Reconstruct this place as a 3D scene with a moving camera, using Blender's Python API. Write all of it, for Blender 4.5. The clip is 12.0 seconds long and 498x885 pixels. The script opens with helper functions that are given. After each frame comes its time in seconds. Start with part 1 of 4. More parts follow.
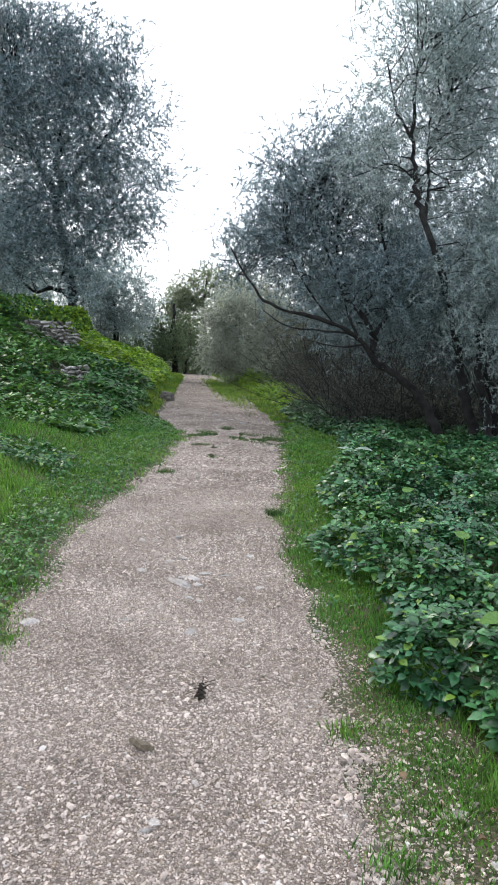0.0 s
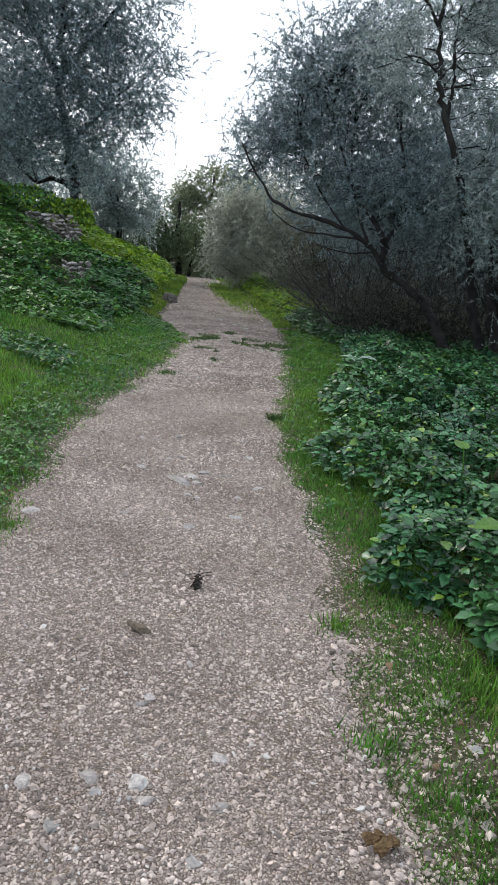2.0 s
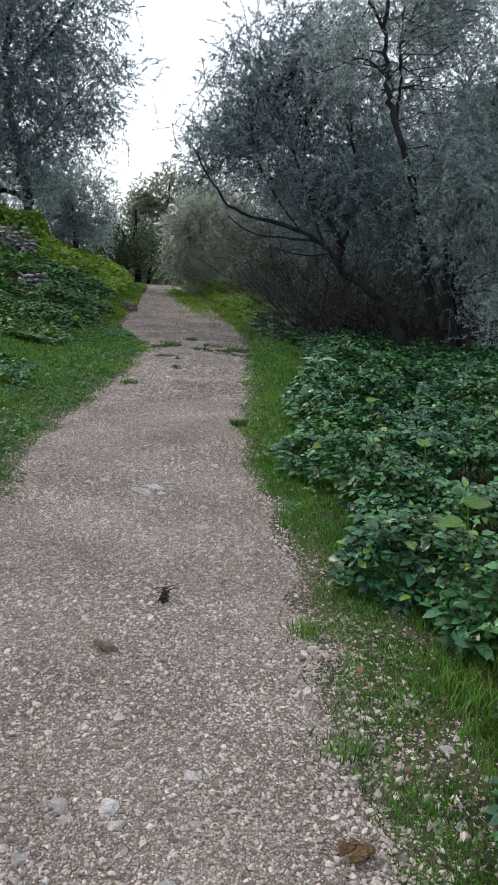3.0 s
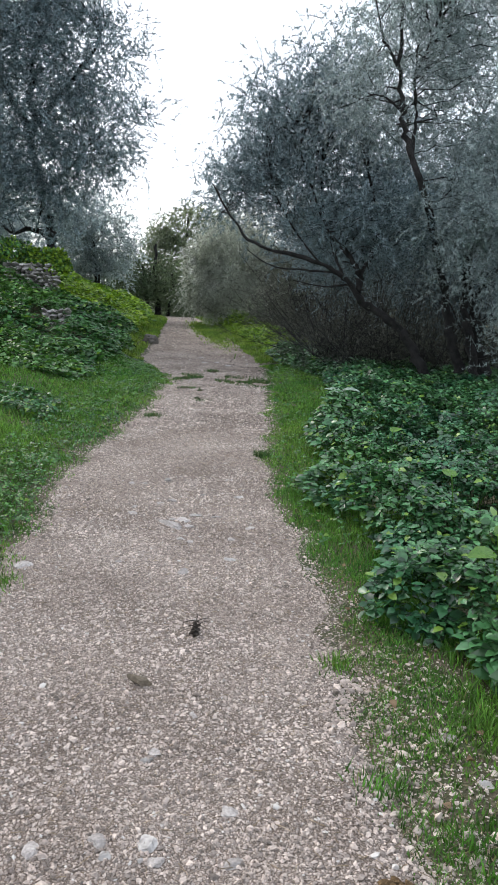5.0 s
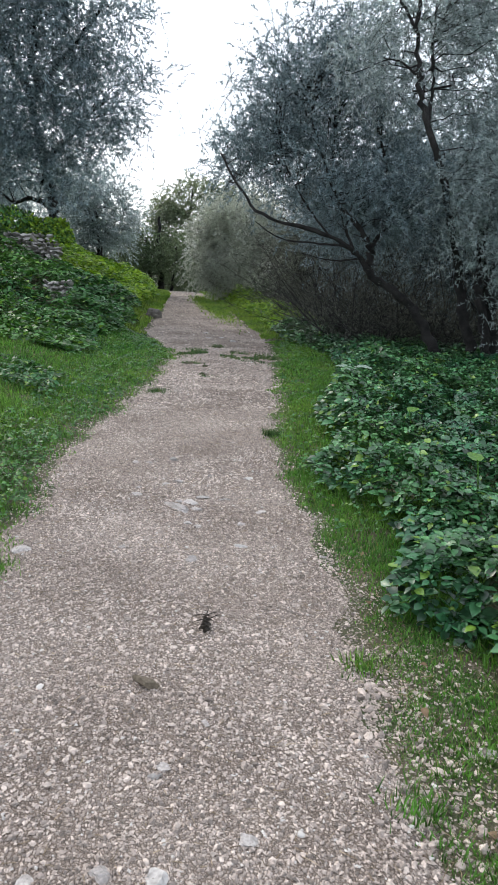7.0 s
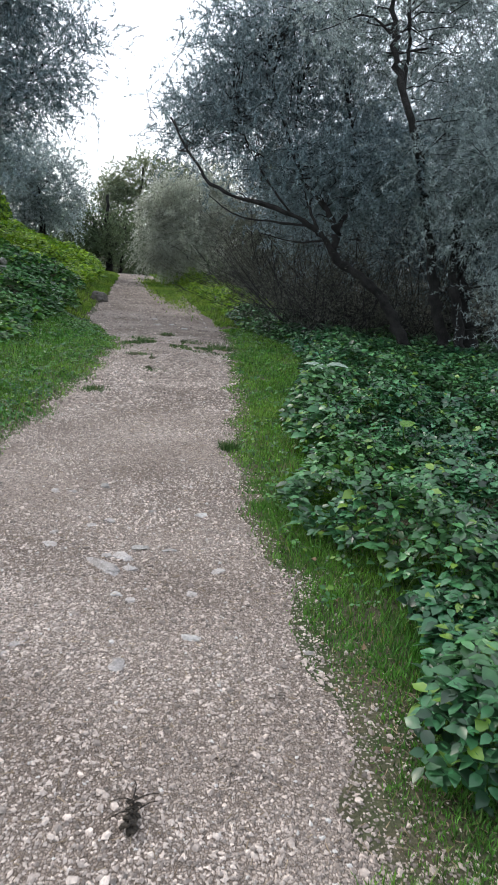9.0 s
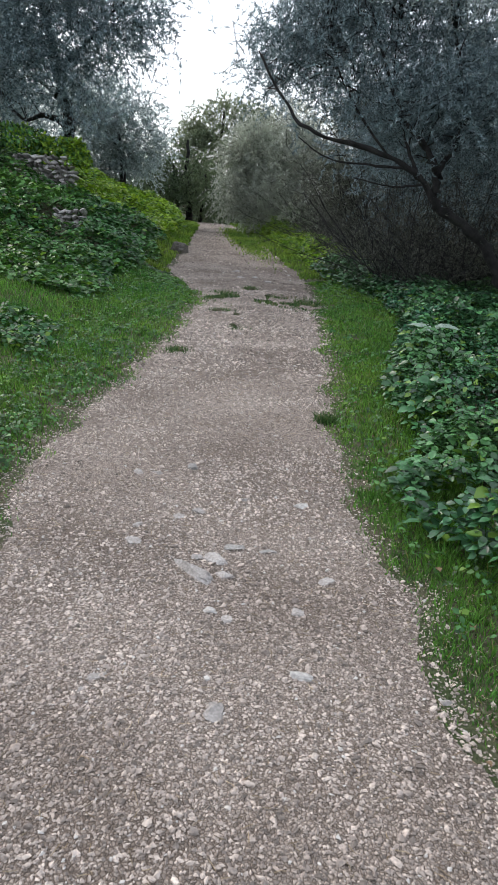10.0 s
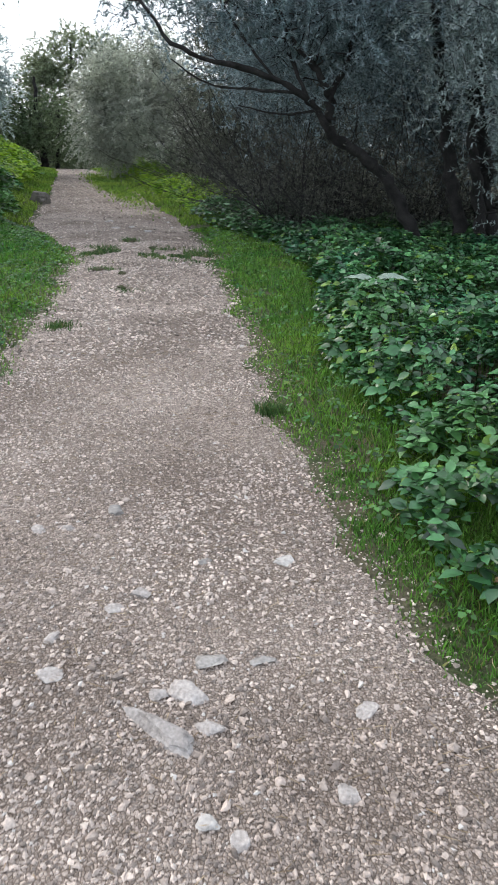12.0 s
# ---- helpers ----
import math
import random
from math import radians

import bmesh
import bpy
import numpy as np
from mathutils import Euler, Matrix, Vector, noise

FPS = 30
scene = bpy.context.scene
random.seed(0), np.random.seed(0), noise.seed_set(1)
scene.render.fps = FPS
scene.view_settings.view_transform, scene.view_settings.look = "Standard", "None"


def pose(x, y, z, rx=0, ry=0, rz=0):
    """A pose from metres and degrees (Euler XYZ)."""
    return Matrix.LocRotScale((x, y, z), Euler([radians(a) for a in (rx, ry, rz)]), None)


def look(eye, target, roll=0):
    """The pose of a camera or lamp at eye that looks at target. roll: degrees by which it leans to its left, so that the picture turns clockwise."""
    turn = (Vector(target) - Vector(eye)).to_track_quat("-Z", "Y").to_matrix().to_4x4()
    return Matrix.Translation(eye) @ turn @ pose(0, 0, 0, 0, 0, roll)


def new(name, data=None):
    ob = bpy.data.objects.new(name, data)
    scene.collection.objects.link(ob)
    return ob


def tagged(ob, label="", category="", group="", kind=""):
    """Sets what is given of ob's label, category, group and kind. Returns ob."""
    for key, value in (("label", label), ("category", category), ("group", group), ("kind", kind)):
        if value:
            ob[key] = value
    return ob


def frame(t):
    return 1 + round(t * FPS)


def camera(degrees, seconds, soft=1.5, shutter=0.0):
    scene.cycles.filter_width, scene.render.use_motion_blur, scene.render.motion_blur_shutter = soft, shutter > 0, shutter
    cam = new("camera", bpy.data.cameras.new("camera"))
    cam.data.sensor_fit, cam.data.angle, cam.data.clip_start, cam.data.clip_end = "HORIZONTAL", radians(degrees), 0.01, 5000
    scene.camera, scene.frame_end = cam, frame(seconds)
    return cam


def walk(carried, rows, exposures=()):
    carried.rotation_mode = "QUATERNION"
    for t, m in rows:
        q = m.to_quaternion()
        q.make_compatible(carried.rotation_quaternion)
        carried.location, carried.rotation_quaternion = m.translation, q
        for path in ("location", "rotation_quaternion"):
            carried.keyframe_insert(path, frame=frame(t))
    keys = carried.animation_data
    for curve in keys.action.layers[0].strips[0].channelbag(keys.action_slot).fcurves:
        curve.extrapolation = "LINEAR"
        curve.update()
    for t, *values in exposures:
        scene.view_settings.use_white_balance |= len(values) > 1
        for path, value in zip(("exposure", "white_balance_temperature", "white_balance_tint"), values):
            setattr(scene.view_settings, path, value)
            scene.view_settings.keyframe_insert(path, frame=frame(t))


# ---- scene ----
cam = camera(38.3, 12.0, soft=1.5, shutter=0.2)
PATH = [
    (0, (0.192, 0.02, 1.607), (0.087, 2.003, 1.366), 2.4),
    (0.5, (0.198, 0.041, 1.581), (0.101, 2.011, 1.252), 2.0),
    (1, (0.182, 0.048, 1.566), (0.092, 1.999, 1.136), 2.4),
    (1.5, (0.189, 0.039, 1.573), (0.102, 1.984, 1.117), 2.4),
    (2, (0.176, 0.032, 1.55), (0.091, 1.969, 1.06), 5.0),
    (2.5, (0.195, 0.049, 1.565), (0.151, 1.985, 1.068), 4.9),
    (3, (0.21, 0.058, 1.571), (0.212, 2.001, 1.097), 2.9),
    (3.5, (0.195, 0.037, 1.587), (0.185, 1.99, 1.158), 2.2),
    (3.7, (0.183, 0.026, 1.587), (0.147, 1.983, 1.176), 2.2),
    (5.3, (0.167, 0.021, 1.604), (0.11, 1.981, 1.211), 1.8),
    (5.5, (0.175, 0.021, 1.608), (0.159, 1.983, 1.218), 1.9),
    (6, (0.236, 0.044, 1.587), (0.351, 2.002, 1.196), 2.5),
    (6.5, (0.196, 0.126, 1.563), (0.211, 2.076, 1.116), 2.5),
    (6.7, (0.144, 0.187, 1.558), (0.099, 2.134, 1.102), 2.5),
    (8.3, (0.004, 1.114, 1.517), (-0.067, 3.057, 1.051), 2.6),
    (8.5, (-0.013, 1.261, 1.517), (-0.008, 3.205, 1.047), 3.2),
    (9, (0.026, 1.613, 1.49), (0.105, 3.55, 0.999), 3.8),
    (9.1, (0.025, 1.683, 1.494), (0.065, 3.62, 0.995), 3.6),
    (9.5, (-0.026, 1.935, 1.496), (-0.157, 3.847, 0.923), 2.7),
    (10, (-0.135, 2.19, 1.49), (-0.257, 4.084, 0.857), 3.1),
    (10.5, (-0.16, 2.518, 1.444), (-0.176, 4.4, 0.769), 2.8),
    (11, (-0.245, 2.834, 1.452), (-0.301, 4.706, 0.748), 2.2),
    (11.5, (-0.402, 3.128, 1.411), (-0.327, 4.985, 0.67), 2.5),
    (12, (-0.446, 3.419, 1.405), (-0.249, 5.259, 0.646), 0.7),
]
walk(cam, [(t, look(eye, target, roll)) for t, eye, target, roll in PATH],
     ((0, 1.12), (1.0, 1.03), (1.5, 0.92), (2.0, 0.72), (2.5, 0.52), (3.5, 0.52), (5.5, 0.95), (6.5, 0.95), (8.5, 0.75), (9.0, 0.86), (9.5, 0.8), (11.0, 0.68), (11.5, 0.85), (12, 0.98)))

# ---- world and sun ----
SUN_ELEVATION, SUN_AZIMUTH = 36.0, -50.0     # azimuth from +y towards +x
world = bpy.data.worlds.new("sky")
scene.world = world
world.use_nodes = True
wn, wl = world.node_tree.nodes, world.node_tree.links
sky = wn.new("ShaderNodeTexSky")
sky.sky_type = "NISHITA"
sky.sun_disc = False
sky.sun_elevation = radians(SUN_ELEVATION)
sky.sun_rotation = radians(SUN_AZIMUTH)
sky.air_density, sky.dust_density, sky.ozone_density = 1.0, 3.0, 1.0
pale = wn.new("ShaderNodeHueSaturation")
pale.inputs["Saturation"].default_value = 0.55
wl.new(sky.outputs[0], pale.inputs["Color"])
haze = wn.new("ShaderNodeMix")      # thin high cloud evens out the sky
haze.data_type = "RGBA"
haze.inputs[0].default_value = 0.6
haze.inputs[7].default_value = (5.9, 6.4, 7.2, 1)
wl.new(pale.outputs[0], haze.inputs[6])
wl.new(haze.outputs[2], wn["Background"].inputs["Color"])
wn["Background"].inputs["Strength"].default_value = 0.15
sun = new("sun", bpy.data.lights.new("sun", "SUN"))
sun.data.energy, sun.data.angle, sun.data.color = 0.6, radians(12), (1.0, 0.92, 0.8)
el, az = radians(SUN_ELEVATION), radians(SUN_AZIMUTH)
toward = Vector((math.sin(az) * math.cos(el), math.cos(az) * math.cos(el), math.sin(el)))
sun.matrix_world = look(toward * 60, (0, 0, 0))

rng = np.random.default_rng(7)


# ---- materials ----
def surface(name, c1, c2, scale=6.0, fine=60.0, rough=0.85, bump=0.3, distance=0.01, island=0.0, accent=None, share=0.2,
            translucent=0.0, tint=(1.1, 1.2, 0.6), object_random=0.0, specular=0.35, voronoi=0.0):
    """A two-scale procedural surface: broad patches from c1 to c2, fine grain, and a random shade for each island."""
    m = bpy.data.materials.new(name)
    m.use_nodes = True
    n, l = m.node_tree.nodes, m.node_tree.links
    b = n["Principled BSDF"]
    b.inputs["Roughness"].default_value = rough
    b.inputs["Specular IOR Level"].default_value = specular
    co = n.new("ShaderNodeTexCoord").outputs["Object"]

    def noise_tex(sc, detail):
        t = n.new("ShaderNodeTexNoise")
        t.inputs["Scale"].default_value, t.inputs["Detail"].default_value = sc, detail
        l.new(co, t.inputs["Vector"])
        return t.outputs["Fac"]

    def mix(fac, a, c, mode="MIX"):
        x = n.new("ShaderNodeMix")
        x.data_type, x.blend_type = "RGBA", mode
        for sock, v in ((x.inputs[0], fac), (x.inputs[6], a), (x.inputs[7], c)):
            if isinstance(v, bpy.types.NodeSocket):
                l.new(v, sock)
            else:
                sock.default_value = (*v, 1) if isinstance(v, tuple) else v
        return x.outputs[2]

    def spread(v, lo, hi, to0, to1):
        r = n.new("ShaderNodeMapRange")
        for i, val in enumerate((lo, hi, to0, to1)):
            r.inputs[i + 1].default_value = val
        l.new(v, r.inputs[0])
        return r.outputs[0]

    broad, grain = noise_tex(scale, 4), noise_tex(fine, 5)
    col = mix(spread(broad, 0.35, 0.65, 0, 1), c1, c2)
    col = mix(1.0, col, mix(spread(grain, 0.3, 0.7, 0, 1), (0.72, 0.72, 0.72), (1.25, 1.25, 1.25)), "MULTIPLY")
    height = grain
    if voronoi:
        v = n.new("ShaderNodeTexVoronoi")

        v.inputs["Scale"].default_value = voronoi
        l.new(co, v.inputs["Vector"])
        e = n.new("ShaderNodeTexVoronoi")
        e.feature = "DISTANCE_TO_EDGE"
        e.inputs["Scale"].default_value = voronoi
        l.new(co, e.inputs["Vector"])
        tone = n.new("ShaderNodeSeparateColor")
        l.new(v.outputs["Color"], tone.inputs[0])
        col = mix(1.0, col, mix(tone.outputs[0], (0.62, 0.6, 0.58), (1.3, 1.3, 1.3)), "MULTIPLY")
        # cell edges darkened: earth in the gaps plus painted shadow between stones
        col = mix(1.0, col, mix(spread(e.outputs["Distance"], 0.0, 0.16, 0, 1), (0.34, 0.31, 0.29), (1.05, 1.05, 1.05)), "MULTIPLY")
        height = e.outputs["Distance"]
    rnd = None
    if island:
        rnd = n.new("ShaderNodeNewGeometry").outputs["Random Per Island"]
    if object_random:
        rnd = n.new("ShaderNodeObjectInfo").outputs["Random"]
        island = object_random
    if rnd:
        col = mix(1.0, col, mix(rnd, (1 - island,) * 3, (1 + island,) * 3), "MULTIPLY")
        if accent:
            w = n.new("ShaderNodeTexWhiteNoise")
            w.noise_dimensions = "1D"
            l.new(rnd, w.inputs["W"])
            col = mix(spread(w.outputs["Value"], 1 - share, min(1.0, 1 - share * 0.6), 0, 1), col, accent)
    l.new(col, b.inputs["Base Color"])
    if bump:
        bp = n.new("ShaderNodeBump")
        bp.inputs["Strength"].default_value, bp.inputs["Distance"].default_value = bump, distance
        l.new(height, bp.inputs["Height"])
        l.new(bp.outputs[0], b.inputs["Normal"])
    if translucent:
        tr = n.new("ShaderNodeBsdfTranslucent")
        l.new(mix(1.0, col, tint, "MULTIPLY"), tr.inputs["Color"])
        ms = n.new("ShaderNodeMixShader")
        ms.inputs[0].default_value = translucent
        l.new(b.outputs[0], ms.inputs[1])
        l.new(tr.outputs[0], ms.inputs[2])
        l.new(ms.outputs[0], n["Material Output"].inputs["Surface"])
    return m


M_SOIL = surface("soil_and_moss", (0.045, 0.065, 0.022), (0.115, 0.095, 0.065), 3.5, 60, 0.95, 0.9, 0.03)
M_PATH = surface("packed_limestone_gravel", (0.245, 0.200, 0.169), (0.42, 0.357, 0.312), 0.9, 130, 0.95, 1.0, 0.012, voronoi=95)
M_PEBBLE = surface("limestone_pebbles", (0.335, 0.279, 0.242), (0.50, 0.43, 0.382), 1.2, 90, 0.9, 0.3, 0.004, island=0.6, accent=(0.57, 0.54, 0.51), share=0.03)
M_STONE = surface("weathered_limestone", (0.22, 0.207, 0.193), (0.36, 0.34, 0.32), 9, 70, 0.9, 0.5, 0.01, object_random=0.25)
M_WHITE_STONE = surface("pale_limestone", (0.33, 0.30, 0.28), (0.44, 0.41, 0.39), 18, 90, 0.9, 0.7, 0.008, object_random=0.18)
M_BOULDER = surface("dark_weathered_rock", (0.10, 0.092, 0.082), (0.20, 0.185, 0.165), 5, 40, 0.95, 0.8, 0.02)
M_BROWN_STONE = surface("brown_flint", (0.085, 0.07, 0.05), (0.16, 0.13, 0.095), 20, 90, 0.8, 0.4, 0.006)
M_GRASS = surface("meadow_grass", (0.058, 0.18, 0.03), (0.135, 0.26, 0.042), 0.9, 12, 0.5, 0, island=0.65, accent=(0.25, 0.25, 0.10), share=0.05, translucent=0.3)
M_LEAF = surface("undergrowth_leaves", (0.024, 0.098, 0.044), (0.066, 0.172, 0.055), 0.9, 30, 0.34, 0, island=0.75, accent=(0.15, 0.27, 0.04), share=0.07, translucent=0.1, specular=0.55)
M_SINGLE_LEAF = surface("undergrowth_leaf", (0.024, 0.098, 0.044), (0.066, 0.172, 0.055), 0.9, 30, 0.34, 0, object_random=0.75, accent=(0.15, 0.27, 0.04), share=0.07, translucent=0.1, specular=0.55)
M_BANK_LEAF = surface("bank_leaves", (0.033, 0.112, 0.04), (0.082, 0.19, 0.05), 0.5, 20, 0.45, 0, island=0.7, accent=(0.16, 0.28, 0.05), share=0.08, translucent=0.25, specular=0.32)
# sunlit copy of the leaf colour: far sunshine is put into this yellow-green
M_VERGE_LEAF = surface("sunlit_leaves", (0.16, 0.29, 0.035), (0.27, 0.39, 0.045), 0.8, 20, 0.55, 0, island=0.45, accent=(0.07, 0.16, 0.04), share=0.25, translucent=0.4, specular=0.3)
M_BIG_LEAF = surface("broad_green_leaf", (0.08, 0.19, 0.03), (0.12, 0.24, 0.04), 8, 60, 0.4, 0.2, 0.004, translucent=0.3, object_random=0.2, specular=0.5)
# glossy leaf whose sky reflection is painted in as a pale base colour
M_PALE_LEAF = surface("sky_sheen_leaf", (0.20, 0.275, 0.225), (0.29, 0.37, 0.31), 8, 60, 0.4, 0.2, 0.004, translucent=0.15, object_random=0.1, specular=0.6)
M_OLIVE = surface("olive_leaves", (0.13, 0.19, 0.206), (0.20, 0.265, 0.285), 0.6, 20, 0.5, 0, island=0.65, accent=(0.42, 0.50, 0.535), share=0.28, translucent=0.4, tint=(0.96, 1.0, 1.0), specular=0.35)
M_OLIVE_PALE = surface("silver_olive_leaves", (0.38, 0.41, 0.36), (0.47, 0.50, 0.44), 0.6, 20, 0.55, 0, island=0.45, accent=(0.56, 0.59, 0.54), share=0.3, translucent=0.42, tint=(1.0, 1.0, 0.88))
M_OLIVE_GREY = surface("grey_olive_leaves", (0.285, 0.35, 0.35), (0.375, 0.445, 0.445), 0.6, 20, 0.5, 0, island=0.6, accent=(0.54, 0.61, 0.62), share=0.28, translucent=0.47, tint=(0.98, 1.0, 0.96))
M_OLIVE_DULL = surface("dull_olive_leaves", (0.11, 0.125, 0.10), (0.17, 0.185, 0.15), 0.6, 20, 0.5, 0, island=0.55, accent=(0.28, 0.30, 0.26), share=0.2, translucent=0.3, tint=(1.0, 1.0, 0.9))
M_DARK_TREE = surface("dark_broad_leaves", (0.08, 0.125, 0.068), (0.14, 0.18, 0.10), 0.6, 20, 0.5, 0, island=0.55, translucent=0.3, tint=(1.0, 1.05, 0.75))
M_LIGHT_TREE = surface("light_broad_leaves", (0.16, 0.205, 0.135), (0.25, 0.29, 0.19), 0.6, 20, 0.5, 0, island=0.5, translucent=0.4, tint=(1.0, 1.03, 0.82))
# meadow grass lightened and yellowed to stand for sunshine at the bend
M_FAR_GRASS = surface("sunlit_far_grass", (0.12, 0.22, 0.036), (0.20, 0.295, 0.05), 0.9, 12, 0.5, 0, island=0.5, translucent=0.33)
M_DRY_BRUSH = surface("dull_brush_leaves", (0.07, 0.078, 0.062), (0.115, 0.12, 0.098), 0.8, 20, 0.6, 0, island=0.55, translucent=0.25, tint=(1.0, 1.0, 0.9))
M_DARK_GRASS = surface("dark_tuft_grass", (0.04, 0.095, 0.028), (0.075, 0.14, 0.04), 4, 30, 0.55, 0, island=0.5, accent=(0.22, 0.19, 0.10), share=0.12, translucent=0.25)
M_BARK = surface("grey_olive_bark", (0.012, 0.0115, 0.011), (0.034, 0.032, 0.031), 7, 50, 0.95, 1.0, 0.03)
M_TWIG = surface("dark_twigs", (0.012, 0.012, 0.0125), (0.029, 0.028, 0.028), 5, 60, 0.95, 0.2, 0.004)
M_STRAW = surface("dry_straw", (0.17, 0.12, 0.075), (0.36, 0.29, 0.20), 25, 80, 0.9, 0, island=0.5)
M_DEAD_LEAF = surface("dry_leaf", (0.13, 0.082, 0.05), (0.24, 0.165, 0.10), 30, 90, 0.85, 0.2, 0.003, object_random=0.4, translucent=0.12)
M_CHAR = surface("charred_cone", (0.018, 0.015, 0.012), (0.05, 0.04, 0.03), 60, 150, 0.9, 0.6, 0.004)
M_DUNG = surface("dry_dung", (0.10, 0.062, 0.03), (0.18, 0.115, 0.055), 50, 160, 0.95, 0.9, 0.006)
M_WALL = surface("grey_wall_stone", (0.30, 0.285, 0.27), (0.46, 0.44, 0.42), 6, 50, 0.9, 0.5, 0.01, object_random=0.35)


# ---- mesh helpers ----
def fast_mesh(name, v, f, mat, smooth=False):
    """A mesh from arrays: v (n, 3) points, f (m, k) faces."""
    me = bpy.data.meshes.new(name)
    v, f = np.asarray(v, np.float32), np.asarray(f, np.int32)
    me.vertices.add(len(v))
    me.vertices.foreach_set("co", v.ravel())
    me.loops.add(f.size)
    me.loops.foreach_set("vertex_index", f.ravel())
    me.polygons.add(len(f))
    me.polygons.foreach_set("loop_start", np.arange(0, f.size, f.shape[1], dtype=np.int32))
    me.polygons.foreach_set("use_smooth", np.full(len(f), smooth))
    me.materials.append(mat)
    me.update(calc_edges=True)
    return me


def holder(name, at=(0, 0, 0), **tags):
    ob = new(name)
    ob.location = at
    ob.empty_display_size = 0.1
    return tagged(ob, **tags)


def piece(name, me, parent, label="", kind=""):
    """A part under its thing; the mesh is given in world coordinates unless the parent stands at the origin."""
    ob = new(name, me)
    ob.parent = parent
    ob.matrix_parent_inverse = Matrix.Translation(-parent.location)
    return tagged(ob, label=label, kind=kind)


def unit(a):
    return a / np.maximum(np.linalg.norm(a, axis=-1, keepdims=True), 1e-9)


def scatter(shape, faces, places, along, up, size):
    """Copies of one small shape (x along, y across, z up) as one array of points and one of faces."""
    along = unit(along)
    across = unit(np.cross(up, along))
    up = np.cross(along, across)
    size = np.asarray(size).reshape(-1, 1, 1) if np.ndim(size) < 2 else np.asarray(size)[:, None, :]
    s = shape[None] * size
    v = places[:, None] + s[..., 0:1] * along[:, None] + s[..., 1:2] * across[:, None] + s[..., 2:3] * up[:, None]
    f = faces[None] + (np.arange(len(places)) * len(shape))[:, None, None]
    return v.reshape(-1, 3), f.reshape(-1, faces.shape[1])


def tubes(paths, radii, sides=6):
    """Tapering tubes along paths (n, k, 3) with radii (n, k)."""
    p, r = np.asarray(paths, float), np.asarray(radii, float)
    n, k, _ = p.shape
    d = unit(np.gradient(p, axis=1))
    ref = np.where(np.abs(d[..., 2:3]) > 0.9, np.array([1.0, 0, 0]), np.array([0, 0, 1.0]))
    a = unit(np.cross(d, ref))
    b = np.cross(d, a)
    ang = np.arange(sides) * 2 * np.pi / sides
    ring = p[:, :, None] + r[:, :, None, None] * (np.cos(ang)[None, None, :, None] * a[:, :, None] + np.sin(ang)[None, None, :, None] * b[:, :, None])
    i = np.arange(n)[:, None, None] * k * sides + np.arange(k - 1)[None, :, None] * sides
    j, j2 = np.arange(sides)[None, None], (np.arange(sides)[None, None] + 1) % sides
    f = np.stack([i + j, i + j2, i + j2 + sides, i + j + sides], -1).reshape(-1, 4)
    return ring.reshape(-1, 3), f


def smooth_line(points, n):
    """Points along a Catmull-Rom line."""
    p = np.asarray(points, float)
    q = np.vstack([2 * p[0] - p[1], p, 2 * p[-1] - p[-2]])
    out = []
    for t in np.linspace(0, len(p) - 1 - 1e-6, n):
        i = int(t)
        u = t - i
        a, b, c, d = q[i:i + 4]
        out.append(0.5 * (2 * b + (c - a) * u + (2 * a - 5 * b + 4 * c - d) * u * u + (3 * b - a - 3 * c + d) * u ** 3))
    return np.array(out)


def wave(x, y, s, seed=0.0):
    """A cheap smooth random field of -1 to 1 with features about s metres wide."""
    k = 2 * np.pi / s
    return (np.sin(k * (0.31 * x + 0.27 * y) + seed) + np.sin(k * (0.17 * x - 0.42 * y) + 2.1 * seed + 1.3)
            + np.sin(k * (-0.46 * x + 0.09 * y) + 0.7 * seed + 4.0) + 0.6 * np.sin(k * (0.71 * x + 0.63 * y) + 3.3 * seed)) / 3.6


def step(a, b, x):
    t = np.clip((x - a) / (b - a), 0, 1)
    return t * t * (3 - 2 * t)


# ---- the lie of the land ----
EDGE_Y = (-3, 0, 3, 3.8, 4.4, 5.8, 7, 8.6, 11, 13.2, 14.4, 16, 19, 25, 31, 36, 44)
LEFT_X = (-1.3, -1.3, -1.28, -1.3, -1.46, -1.66, -1.72, -1.66, -1.66, -1.74, -1.9, -2.5, -3.4, -3.85, -4.5, -5.2, -6.9)
RIGHT_X = (0.75, 0.72, 0.55, 0.52, 0.49, 0.23, 0.13, 0.14, 0.12, 0.06, 0.06, 0.08, -0.2, -1.3, -2.55, -3.35, -5.0)
IVY_Y = (-3, 2, 5, 7.5, 10.4, 14.4, 17, 22, 26, 30, 36, 44)
IVY_LEFT = (-1.9, -1.9, -1.95, -2.45, -3.0, -3.4, -3.5, -4.2, -4.6, -5.0, -5.9, -8)
IVY_RIGHT_Y = (-3, 1.8, 2.4, 3.05, 3.25, 3.4, 3.6, 4.1, 4.8, 5.3, 5.75, 6.1, 6.8, 7.4, 8.2, 8.8, 10, 12.6, 15, 16, 18, 20.5, 25, 31, 36, 44)
IVY_RIGHT = (1.1, 1.0, 1.16, 1.06, 0.9, 0.70, 0.72, 0.92, 0.88, 0.58, 0.44, 0.46, 0.72, 0.62, 0.57, 0.70, 0.93, 1.2, 1.2, 0.7, 0.25, -0.05, -0.95, -2.35, -3.0, -4.4)


def left_edge(y):
    return np.interp(y, EDGE_Y, LEFT_X) + 0.09 * wave(y, 0 * y, 0.5, 1) + 0.04 * wave(y, y, 0.2, 2)


